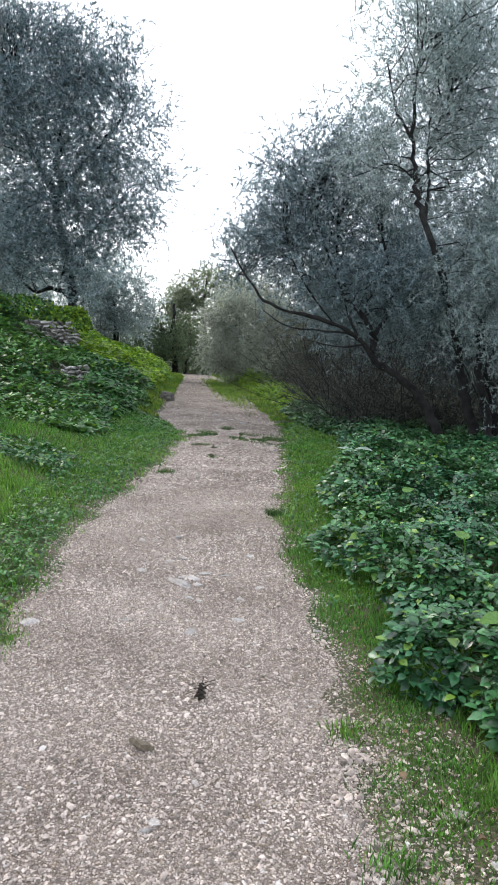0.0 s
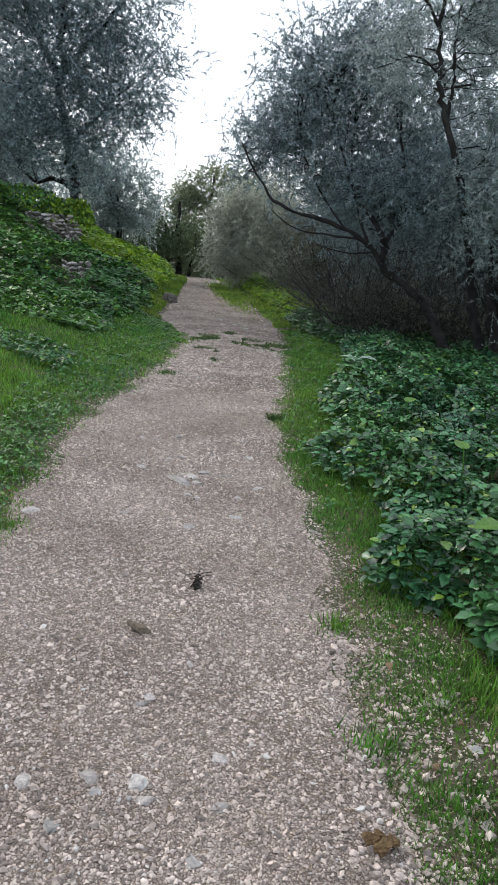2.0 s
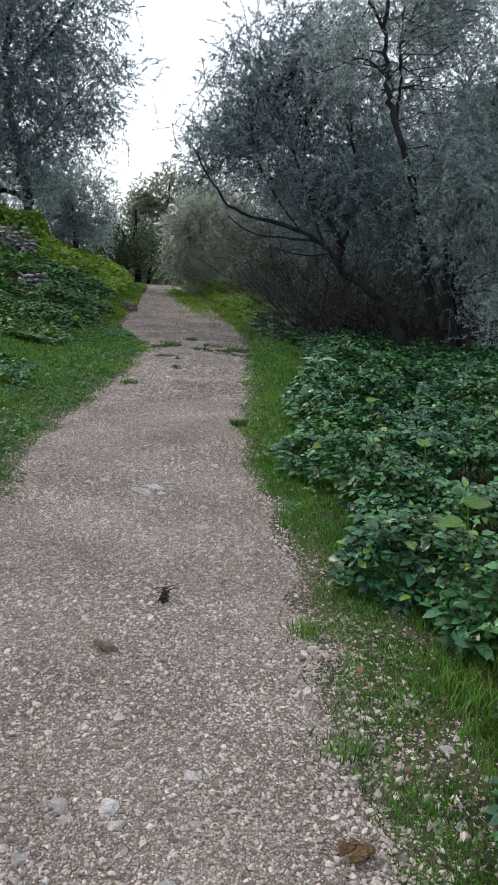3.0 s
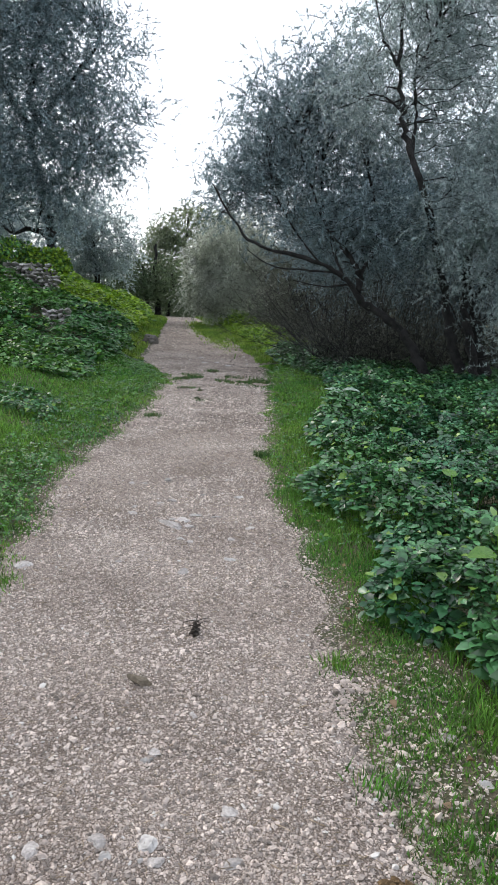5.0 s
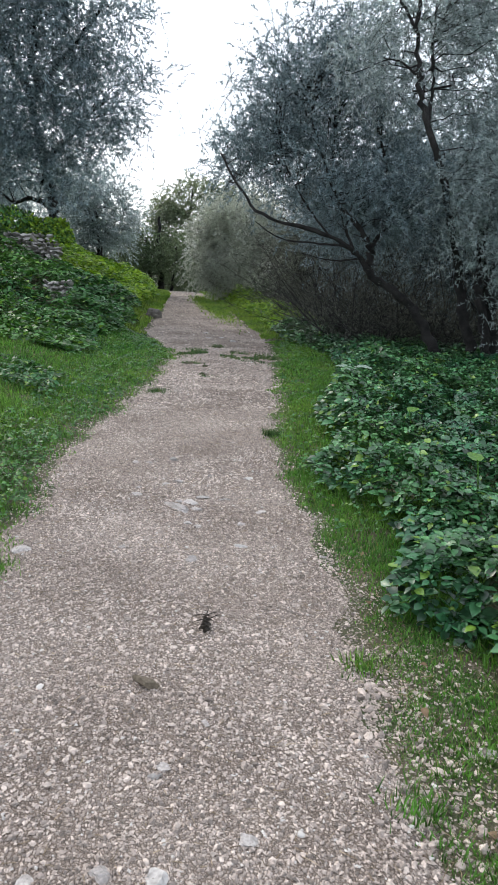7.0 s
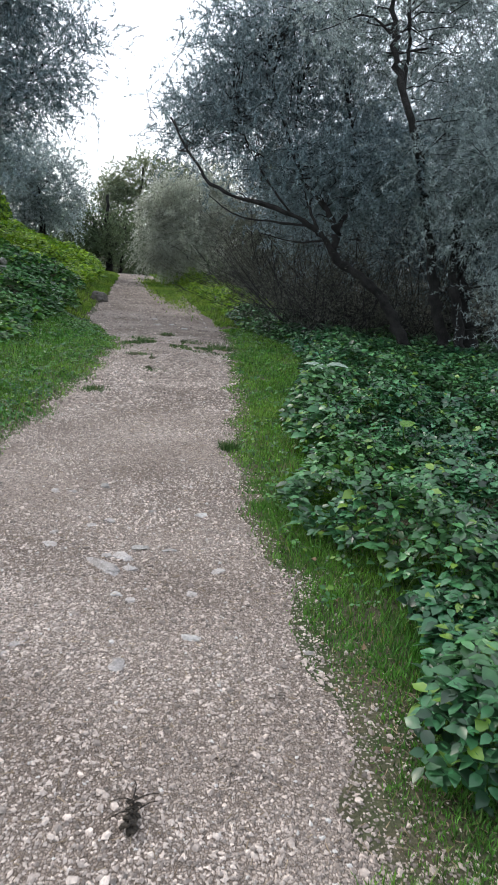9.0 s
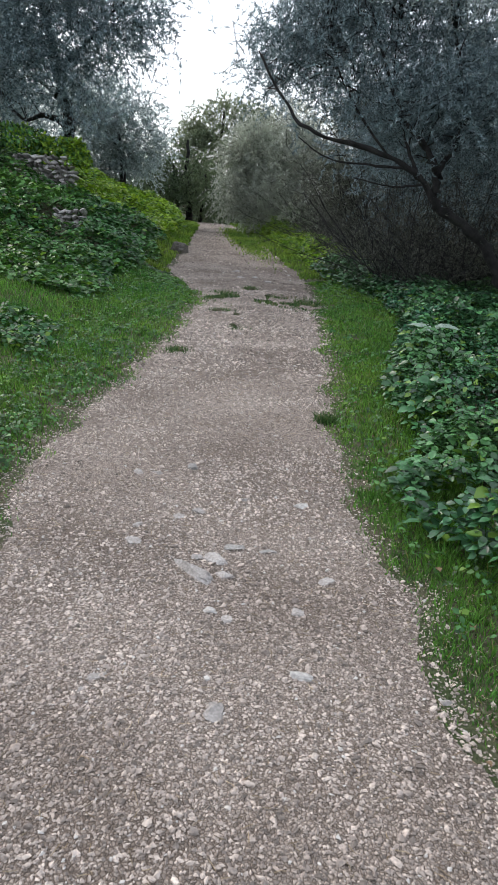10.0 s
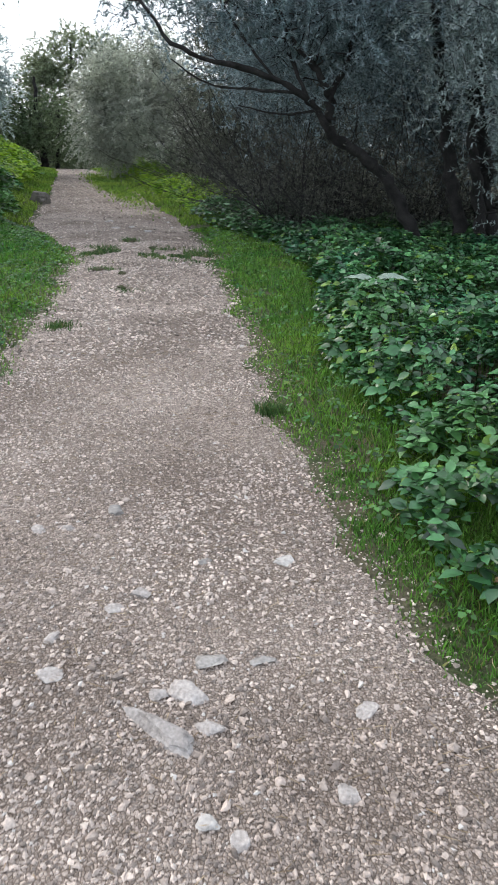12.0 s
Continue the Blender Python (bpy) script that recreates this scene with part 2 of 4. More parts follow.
def right_edge(y):
    return np.interp(y, EDGE_Y, RIGHT_X) + 0.08 * wave(y, 0 * y, 0.45, 5) + 0.04 * wave(y, y, 0.2, 6)


def ivy_left(y):
    return np.interp(y, IVY_Y, IVY_LEFT) + 0.2 * wave(y, 0 * y, 1.6, 3)


def ivy_right(y):
    return np.interp(y, IVY_RIGHT_Y, IVY_RIGHT) + 0.05 * wave(y, 0 * y, 0.9, 8)


def land(x, y):
    x, y = np.asarray(x, float), np.asarray(y, float)
    z = 0.45 * step(17, 33, y) - 0.6 * step(37, 60, y)
    u = np.maximum(0, np.interp(y, IVY_Y, IVY_LEFT) + 0.3 - x)
    slope = np.interp(y, (5, 10, 14, 17.7, 22, 26, 30, 36), (0.12, 0.15, 0.25, 0.42, 0.55, 0.5, 0.45, 0.4))
    z = z + 3.0 * np.tanh(slope * u / 3.0)
    z = z - 0.05 * np.clip(x - 3.6, 0, 30)
    off = np.minimum(np.maximum(np.interp(y, EDGE_Y, LEFT_X) - x, x - np.interp(y, EDGE_Y, RIGHT_X)), 1.0)
    z = z + 0.03 * step(0, 0.4, off) + 0.03 * step(0.2, 1.0, off) * wave(x, y, 1.3, 4)
    return z - 0.028 + 0.008 * wave(x, y, 0.6, 9)


# ground sheet, fine near the path and reaching the horizon
gx = np.concatenate([-np.geomspace(2500, 12, 26), np.arange(-11.5, 7.1, 0.16), np.geomspace(7.5, 2500, 28)])
gy = np.concatenate([-np.geomspace(2500, 4, 22), np.arange(-3.6, 12, 0.16), np.arange(12, 46, 0.3), np.geomspace(47, 3000, 26)])
GX, GY = np.meshgrid(gx, gy)
gv = np.stack([GX, GY, land(GX, GY)], -1).reshape(-1, 3)
nx, ny = len(gx), len(gy)
gi = (np.arange(ny - 1)[:, None] * nx + np.arange(nx - 1)[None]).ravel()
gf = np.stack([gi, gi + 1, gi + 1 + nx, gi + nx], -1)
tagged(new("ground", fast_mesh("ground", gv, gf, M_SOIL, True)), "mossy brown soil under grass and undergrowth", "ground", kind="structure")

# the path: a strip that sinks under the turf at its ragged edges
py = np.concatenate([np.arange(-4, 16, 0.07), np.arange(16, 44, 0.2)])
pu = np.linspace(0, 1, 34)
PY, PU = np.meshgrid(py, pu, indexing="ij")
PX = (left_edge(PY) - 0.12) * (1 - PU) + (right_edge(PY) + 0.12) * PU
PZ = land(PX, PY) + 0.018 - 0.055 * (np.abs(2 * PU - 1) ** 8) + 0.007 * wave(PX, PY, 0.35, 7) + 0.012 * wave(PX, PY, 1.1, 17)
pv = np.stack([PX, PY, PZ], -1).reshape(-1, 3)
pi_ = (np.arange(len(py) - 1)[:, None] * len(pu) + np.arange(len(pu) - 1)[None]).ravel()
pf = np.stack([pi_, pi_ + 1, pi_ + 1 + len(pu), pi_ + len(pu)], -1)
tagged(new("path", fast_mesh("path", pv, pf, M_PATH, True)), "pale packed limestone gravel footpath between grass verges", "path", kind="structure")


def path_top(x, y):
    x, y = np.asarray(x, float), np.asarray(y, float)
    a, b = left_edge(y) - 0.12, right_edge(y) + 0.12
    u = np.clip((x - a) / (b - a), 0, 1)
    strip = land(x, y) + 0.018 - 0.055 * np.abs(2 * u - 1) ** 8 + 0.007 * wave(x, y, 0.35, 7) + 0.012 * wave(x, y, 1.1, 17)
    return np.maximum(land(x, y), strip)


# ---- small shapes ----
ICO_V, ICO_F = None, None
bm = bmesh.new()
bmesh.ops.create_icosphere(bm, subdivisions=1, radius=1)
ICO_V = np.array([v.co[:] for v in bm.verts])
ICO_F = np.array([[v.index for v in f.verts] for f in bm.faces])
bm.free()
bm = bmesh.new()
bmesh.ops.create_icosphere(bm, subdivisions=3, radius=1)
BALL_V = np.array([v.co[:] for v in bm.verts])
BALL_F = np.array([[v.index for v in f.verts] for f in bm.faces])
bm.free()


def rock_mesh(name, size, mat, seed, rough=0.10, cuts=13, waist=0.0):
    """An angular stone: a ball cut by random planes, its edges worn by noise. size: full lengths."""
    r = np.random.default_rng(seed)
    v = BALL_V.copy()
    for _ in range(cuts):
        d = unit(r.normal(size=3))
        h = r.uniform(0.42, 0.78)
        over = np.maximum(0, v @ d - h)
        v -= over[:, None] * d
    wob = np.array([noise.noise(Vector(p * 2.3 + seed)) for p in v]) * rough + np.array([noise.noise(Vector(p * 6 + seed)) for p in v]) * rough * 0.35
    v *= (1 + wob)[:, None]
    v[:, 1] *= 1 - waist * np.cos(np.clip(v[:, 0] * 2.2, -1.6, 1.6))
    v = v / (v.max(0) - v.min(0)) * np.asarray(size)
    v[:, 2] -= v[:, 2].min()
    return fast_mesh(name, v, BALL_F, mat)


CHIP_V = np.array([(1, 0, 0), (0, 1, 0), (-1, 0, 0), (0, -1, 0), (0, 0, 1), (0, 0, -1)], float) * 1.1
CHIP_F = np.array([(0, 1, 4), (1, 2, 4), (2, 3, 4), (3, 0, 4), (1, 0, 5), (2, 1, 5), (3, 2, 5), (0, 3, 5)])
# simple folded leaf: two quads
FOLD_V = np.array([[0, 0, 0], [0.45, 0.36, 0.09], [1.0, 0, -0.06], [0.45, -0.36, 0.09], [0.5, 0, 0.0]])
FOLD_F = np.array([[0, 4, 2, 1], [0, 3, 2, 4]])
# ovate leaf with a folded midrib: 9 points, 8 triangles
LEAF_V = np.array([[0, 0, 0], [0.22, 0.27, 0.09], [0.56, 0.31, 0.08], [1.0, 0, -0.08], [0.56, -0.31, 0.08], [0.22, -0.27, 0.09], [0.3, 0, 0.0], [0.65, 0, 0.01]])
LEAF_F = np.array([[0, 6, 1], [6, 7, 2], [6, 2, 1], [7, 3, 2], [0, 5, 6], [6, 4, 7], [6, 5, 4], [7, 4, 3]])
# narrow olive leaf
SLIM_V = np.array([[0, 0.42, 0], [0, -0.42, 0], [1, 0, -0.05]])
SLIM_F = np.array([[0, 1, 2]])
# grass blade, bent
BLADE_V = np.array([[0, 0.5, 0], [0, -0.5, 0], [0.12, 0.36, 0.55], [0.12, -0.36, 0.55], [0.45, 0, 1.0]])
BLADE_F = np.array([[0, 1, 3], [0, 3, 2], [2, 3, 4]])


# ---- trees ----
def tree(name, base, limbs, blobs, mat, label, twigs=1800, per_twig=22, leaf=(0.09, 0.028), bark=M_BARK, seed=1, subs=10, spread=0.42,
         twig_len=(0.35, 0.8), bare=0.16, category="tree", droop=0.25, fine=0.008):
    """limbs: [(points, radius at foot, radius at tip)], the first the trunk; blobs: crown masses (x, y, z, rx, ry, rz)."""
    r = np.random.default_rng(seed)
    thing = holder(name, base, label=label, category=category)
    bones = []
    for i, (pts, r0, r1) in enumerate(limbs):
        line = smooth_line(pts, 5 * len(pts))
        line[1:] += r.normal(0, r0 * 0.2, (len(line) - 1, 3))
        rad = np.linspace(r0, r1, len(line)) * (1 + 0.12 * r.normal(size=len(line)))
        if i == 0:
            rad[0] *= 1.5
            rad[1] *= 1.15
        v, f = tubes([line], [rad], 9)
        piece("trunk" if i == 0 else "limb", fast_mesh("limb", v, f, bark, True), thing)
        bones.append(line)
    bones = np.vstack([b[len(b) // 5:-2] for b in bones])
    # side branches from the limbs into each crown mass
    weight = np.array([(b[3] * b[4] * b[5]) ** 0.75 for b in blobs])
    share = weight / weight.sum()
    ends, starts = [], []
    for b, w in zip(blobs, share):
        k = max(4, int(subs * len(blobs) * w))
        q = unit(r.normal(size=(k, 3))) * 0.86 * r.uniform(0.35, 1.0, (k, 1)) ** 0.6
        e = np.array(b[:3]) + q * np.array(b[3:])
        for p in e:
            d = np.linalg.norm(bones - p, axis=1) + 0.7 * np.maximum(0, bones[:, 2] - p[2])
            starts.append(bones[np.argmin(d + r.uniform(0, 2.2, len(d)))])
            ends.append(p)
    starts, ends = np.array(starts), np.array(ends)
    n = len(ends)
    t = np.linspace(0, 1, 8)[None, :, None]
    span = np.linalg.norm(ends - starts, axis=1)[:, None, None]
    lines = starts[:, None] * (1 - t) + ends[:, None] * t
    lines[:, :, 2:] += (np.sin(np.pi * t) * 0.10 * span * r.uniform(-0.3, 1, (n, 1, 1)))
    lines[:, 1:-1] += r.normal(0, 0.035, (n, 6, 3)) * span
    rad = np.linspace(1, 0.25, 8)[None] * (0.005 + 0.005 * span[:, :, 0])
    for line, rr in zip(lines, rad):
        v, f = tubes([line], [rr], 4)
        piece("branch", fast_mesh("branch", v, f, bark, True), thing)
    # twigs around the outer part of the branches
    which = r.choice(n, twigs)
    u = r.uniform(0.30, 1.0, twigs) ** 0.7 * 7
    i0 = np.minimum(u.astype(int), 6)
    w = (u - i0)[:, None]
    root = lines[which, i0] * (1 - w) + lines[which, i0 + 1] * w
    root = root + r.normal(0, 1, (twigs, 3)).clip(-1.3, 1.3) * spread * np.array([1, 1, 0.8])
    d = unit(r.normal(size=(twigs, 3)) + 0.8 * unit(ends[which] - starts[which]) + np.array([0, 0, 0.15]))
    ln = r.uniform(*twig_len, twigs)[:, None]
    tt = np.linspace(0, 1, 4)
    tw = root[:, None] + d[:, None] * (tt[None, :, None] * ln[:, None])
    tw[:, :, 2] -= droop * (tt ** 2)[None] * ln
    shown = r.random(twigs) < bare
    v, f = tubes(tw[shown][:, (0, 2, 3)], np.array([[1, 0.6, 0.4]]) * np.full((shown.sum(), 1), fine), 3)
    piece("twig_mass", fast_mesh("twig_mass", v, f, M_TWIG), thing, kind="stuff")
    # leaves along the twigs
    m = twigs * per_twig
    k = np.repeat(np.arange(twigs), per_twig)
    s = r.uniform(0.05, 1, m)
    j = np.minimum((s * 3).astype(int), 2)
    w = (s * 3 - j)[:, None]
    pos = tw[k, j] * (1 - w) + tw[k, j + 1] * w
    al = unit(d[k] * 0.7 + r.normal(0, 0.75, (m, 3)))
    up = unit(r.normal(0, 0.7, (m, 3)) + np.array([0, 0, 0.8]))
    size = np.stack([np.ones(m) * leaf[0], np.ones(m) * leaf[1], np.ones(m) * leaf[0]], -1) * r.uniform(0.65, 1.25, (m, 1))
    v, f = scatter(SLIM_V, SLIM_F, pos, al, up, size)
    piece("crown", fast_mesh("crown", v, f, mat), thing, kind="stuff")
    return thing


def gz(x, y):
    return float(land(x, y))


# leaning olive over the path
tree("olive_tree", (3.3, 14.3, gz(3.3, 14.3)),
     [([(3.32, 14.3, -0.05), (2.93, 14.3, 0.67), (2.72, 14.3, 0.99), (2.36, 14.3, 1.27), (1.87, 14.3, 1.57), (1.77, 14.3, 1.83), (1.78, 14.3, 2.09), (1.58, 14.3, 2.41), (1.17, 14.3, 2.82), (1.0, 14.3, 3.2), (0.6, 14.5, 4.2), (0.4, 14.7, 5.3)], 0.105, 0.014),
      ([(1.87, 14.3, 1.57), (1.6, 14.25, 1.9), (1.35, 14.2, 2.12), (0.73, 14.2, 2.37), (-0.24, 14.2, 2.6), (-0.73, 14.3, 3.1), (-1.1, 14.5, 3.7)], 0.06, 0.014),
      ([(1.35, 14.2, 2.12), (0.8, 14.15, 2.14), (0.1, 14.15, 2.2), (-0.4, 14.2, 2.5)], 0.024, 0.008),
      ([(1.6, 14.25, 1.9), (1.1, 14.2, 1.85), (0.5, 14.2, 1.95)], 0.02, 0.007),
      ([(1.0, 14.2, 2.27), (0.5, 14.4, 2.9), (0.1, 14.6, 3.6), (-0.1, 14.8, 4.4)], 0.022, 0.008),
      ([(1.5, 14.22, 2.0), (1.2, 14.5, 2.7), (1.0, 14.7, 3.7), (1.1, 14.9, 4.8)], 0.028, 0.008),
      ([(1.78, 14.3, 2.09), (2.1, 14.5, 2.7), (2.0, 14.6, 3.6), (1.7, 14.7, 4.6)], 0.05, 0.015)],
     [(1.1, 15.3, 4.5, 1.7, 1.2, 1.2), (-0.2, 15.5, 4.1, 1.2, 1.1, 1.0), (2.1, 15.2, 3.3, 1.4, 1.1, 1.1), (0.35, 15.3, 5.8, 0.7, 0.7, 0.9), (1.2, 15.6, 2.9, 1.5, 0.8, 0.7), (-0.9, 15.8, 3.9, 0.6, 0.7, 0.6),
      (1.4, 15.2, 6.0, 0.9, 0.9, 0.8), (-0.4, 15.4, 5.1, 0.6, 0.8, 0.7), (2.5, 13.7, 3.1, 0.9, 0.4, 0.6), (1.0, 13.8, 3.2, 1.2, 0.4, 0.5)],
     M_OLIVE, "leaning grey-green olive tree with a crooked dark trunk beside the path", twigs=6400, per_twig=34, leaf=(0.066, 0.0185), seed=11, subs=20, twig_len=(0.25, 0.6), fine=0.006)
# upright olive behind it
tree("olive_tree", (3.8, 14.0, gz(3.8, 14)),
     [([(3.82, 14, -0.1), (3.78, 14, 0.31), (3.58, 14, 0.93), (3.43, 14, 1.46), (3.3, 13.9, 2.0), (2.95, 13.5, 2.9), (2.61, 13, 3.54), (2.32, 13, 4.2), (2.19, 13, 4.72), (2.11, 13, 5.37), (2.09, 13, 6.2), (2.2, 13, 7.4)], 0.105, 0.018),
      ([(2.4, 13, 4.05), (2.45, 13.1, 4.7), (2.4, 13.2, 5.3), (2.63, 13.2, 5.94), (2.9, 13.3, 7)], 0.035, 0.012),
      ([(2.11, 13, 5.37), (1.9, 13, 5.7), (1.78, 13, 5.9), (1.6, 13, 6.6)], 0.03, 0.012),
      ([(2.19, 13, 4.72), (1.9, 13, 4.95), (1.6, 13, 5.0)], 0.022, 0.01)],
     [(2.5, 13.4, 5.9, 1.3, 1.3, 1.5), (3.2, 13.2, 7.8, 1.6, 1.5, 1.5), (2.1, 13.3, 8.0, 0.8, 0.8, 1.2), (3.9, 13.6, 5.8, 1.3, 1.3, 1.8), (1.5, 13.8, 5.0, 0.9, 0.9, 0.9), (3.0, 13.6, 4.0, 1.1, 1.0, 1.0),
      (1.9, 13.6, 6.6, 0.7, 0.8, 0.9), (3.4, 12.9, 3.0, 0.7, 0.5, 0.6), (2.8, 13.2, 6.8, 1.0, 0.9, 0.9), (2.9, 14.2, 4.6, 0.8, 0.6, 0.7)],
     M_OLIVE_GREY, "tall olive tree with a bent trunk and thin silvery crown", twigs=4800, per_twig=30, leaf=(0.066, 0.0185), seed=12, subs=12, twig_len=(0.25, 0.65), fine=0.006)
# twin-stemmed olive with hanging foliage
tree("olive_tree", (4.1, 13.8, gz(4.1, 13.8)),
     [([(4.0, 13.7, -0.1), (3.98, 13.8, 0.39), (3.80, 13.8, 1.16), (3.7, 13.8, 1.68), (3.75, 13.7, 2.6), (4.0, 13.5, 3.8), (4.2, 13.4, 5.0)], 0.10, 0.03),
      ([(4.35, 14, -0.15), (4.26, 14, 0.31), (4.0, 14, 1.2), (3.89, 14, 1.68), (3.73, 14, 2.31), (3.9, 13.9, 3.5), (4.6, 13.8, 4.6)], 0.15, 0.03),
      ([(3.89, 14, 1.68), (4.3, 13.8, 2.3), (4.9, 13.6, 3.0)], 0.05, 0.02)],
     [(4.2, 13.0, 3.5, 1.1, 1.1, 1.3), (4.5, 12.6, 2.2, 0.8, 0.8, 0.9), (3.4, 13.3, 2.7, 0.8, 0.8, 0.8), (4.9, 13.4, 5.0, 1.3, 1.3, 1.3),
      (5.2, 12.4, 1.5, 0.8, 0.7, 0.9), (5.8, 12.6, 3.0, 0.9, 0.9, 1.3)],
     M_OLIVE_GREY, "olive tree with two dark stems and hanging silvery twigs", twigs=5200, per_twig=30, leaf=(0.066, 0.0185), seed=13, subs=12, twig_len=(0.25, 0.65), droop=0.5, fine=0.006)
# olives further back on the same side
for i, (bx, by, blobs, tw) in enumerate([
        (5.2, 18.5, [(4.6, 18.5, 3.4, 2.2, 1.5, 1.9), (5.4, 18.5, 5.2, 2.2, 1.5, 1.3), (3.0, 18.2, 3.6, 1.6, 1.4, 1.0), (3.2, 18.8, 1.9, 1.7, 0.8, 1.2), (5.3, 18.4, 1.5, 1.6, 0.8, 1.2)], 3600),
        (7.6, 17.0, [(7.2, 17, 4.0, 2.2, 1.6, 2.4), (7.6, 17, 5.8, 2.0, 1.5, 1.5), (6.3, 16.2, 2.0, 1.4, 1.2, 1.2), (7.6, 16.4, 1.4, 1.4, 1.0, 1.2)], 2800),
        (3.4, 22.0, [(3.2, 22, 3.2, 1.9, 1.4, 1.7), (1.9, 23, 2.6, 1.2, 1.2, 1.4), (3.3, 22, 5.4, 1.5, 1.3, 1.3), (1.9, 21.6, 1.6, 1.0, 0.8, 1.0)], 2600),
        (8.5, 23.0, [(8.5, 23, 2.6, 2.8, 1.6, 2.2), (8.5, 23, 5.6, 2.6, 1.6, 2.0), (5.6, 24, 2.2, 2.0, 1.5, 1.8)], 1800),
        (2.6, 28.0, [(2.6, 28, 2.4, 2.0, 1.5, 1.7), (4.6, 28, 2.8, 1.9, 1.5, 1.9), (2.8, 28, 4.8, 1.8, 1.4, 1.2)], 1600)]):
    z0 = gz(bx, by)
    tree("olive_tree", (bx, by, z0), [([(bx, by, z0 - 0.1), (bx - 0.1, by, z0 + 1.2), (bx + 0.1, by, z0 + 2.4), (bx - 0.2, by, z0 + 4.4)], 0.16, 0.05),
         ([(bx - 0.05, by, z0 + 1.4), (bx - 0.8, by, z0 + 2.2), (bx - 1.4, by, z0 + 2.9)], 0.08, 0.03)],
         blobs, M_OLIVE, "grey olive tree standing behind the leaning one", twigs=tw, seed=20 + i, leaf=(0.11, 0.036), per_twig=22, subs=12, bare=0.25, spread=0.5)
# pale olive at the bend
tree("olive_tree", (-1.9, 31.0, gz(-1.9, 31)),
     [([(-1.9, 31, 0.2), (-1.9, 31, 1.3), (-2.1, 30.8, 2.4), (-2.2, 30.6, 3.6)], 0.16, 0.05), ([(-1.9, 31, 1.2), (-1.2, 30.6, 2.0), (-0.6, 30, 2.8)], 0.09, 0.03)],
     [(-3.0, 30, 2.2, 0.7, 0.9, 1.3), (-2.4, 30, 1.4, 0.9, 0.9, 0.8), (-1.5, 29.6, 2.6, 0.9, 1.0, 1.5), (-2.2, 30.5, 3.9, 0.8, 1.0, 0.8), (-0.8, 29.5, 4.3, 0.9, 1.0, 0.8), (-0.3, 28.6, 1.9, 0.8, 0.8, 1.1), (-0.2, 28.8, 3.3, 0.8, 0.9, 0.9), (-2.7, 30, 3.2, 0.6, 0.7, 0.6)],
     M_OLIVE_PALE, "pale silvery olive tree hanging low beside the bend", twigs=4200, seed=31, leaf=(0.10, 0.032), per_twig=26, spread=0.36, subs=14, bare=0.15, droop=0.5)
# dull olives between it and the brush
for i, (bx, by, blobs, tw) in enumerate([
        (1.5, 25.2, [(0.7, 24.8, 2.0, 0.8, 0.8, 1.4), (2.0, 24.8, 2.4, 1.3, 0.9, 1.7), (0.0, 26.4, 2.2, 0.8, 0.8, 1.3), (1.3, 24.8, 4.0, 1.3, 0.9, 0.9)], 2600),
        (5.5, 31.0, [(4.0, 31, 2.4, 1.8, 1.0, 1.9), (6.8, 31, 2.4, 2.0, 1.0, 2.0), (5.2, 31, 4.8, 2.2, 1.2, 1.3), (9.5, 31, 2.6, 1.8, 1.0, 2.0)], 2600)]):
    z0 = gz(bx, by)
    tree("olive_tree", (bx, by, z0), [([(bx, by, z0 - 0.1), (bx - 0.1, by, z0 + 1.2), (bx + 0.1, by, z0 + 2.4), (bx - 0.1, by, z0 + 3.6)], 0.12, 0.04)],
         blobs, M_OLIVE_DULL, "dull grey-green olive tree with low twigs beyond the brush", twigs=tw, seed=80 + i, leaf=(0.10, 0.034) if i == 0 else (0.15, 0.05), per_twig=22, subs=12, bare=0.3, spread=0.4)
# dark tree at the end of the path
tree("broadleaf_tree", (-6.4, 41, gz(-6.4, 41)),
     [([(-6.4, 41, 0.2), (-6.4, 41, 1.4), (-6.6, 41, 2.6), (-6.5, 41, 4.4)], 0.20, 0.06), ([(-7.0, 41.2, 0.3), (-7.1, 41.2, 1.8), (-7.3, 41, 3.2)], 0.13, 0.05), ([(-5.9, 41.3, 0.2), (-5.7, 41.2, 1.7), (-5.5, 41, 3.0)], 0.12, 0.04)],
     [(-7.4, 40.5, 2.6, 1.5, 1.2, 1.5), (-5.7, 40.6, 2.3, 1.2, 1.2, 1.5), (-8.6, 41, 2.6, 1.2, 1.0, 1.5), (-5.0, 42, 1.9, 1.1, 1.0, 1.1)],
     M_DARK_TREE, "dark green broadleaf tree with several stems at the path end", twigs=2400, per_twig=18, seed=41, spread=0.5, leaf=(0.11, 0.05), subs=14, bare=0.2)
tree("broadleaf_tree", (-5.6, 49, gz(-5.6, 49)),
     [([(-5.6, 49, -0.1), (-5.6, 49, 2.2), (-5.9, 49, 4.2), (-5.7, 49, 6.6)], 0.2, 0.06), ([(-5.6, 49, 2.5), (-4.6, 49, 4.2), (-4.2, 49, 5.6)], 0.09, 0.03)],
     [(-6.6, 49, 5.7, 1.8, 1.5, 1.2), (-4.2, 49, 5.4, 1.8, 1.5, 1.2), (-5.4, 49, 6.9, 1.5, 1.3, 0.8), (-2.6, 49, 6.2, 1.3, 1.2, 0.8), (-8.2, 49, 5.0, 1.3, 1.2, 1.0), (-3.2, 48, 3.4, 2.0, 1.5, 2.0), (-7.8, 49, 3.6, 2.2, 1.5, 1.8)],
     M_LIGHT_TREE, "open-crowned green tree rising behind the dark one", twigs=3000, per_twig=16, seed=42, leaf=(0.17, 0.07), subs=10, bare=0.3, spread=0.4)
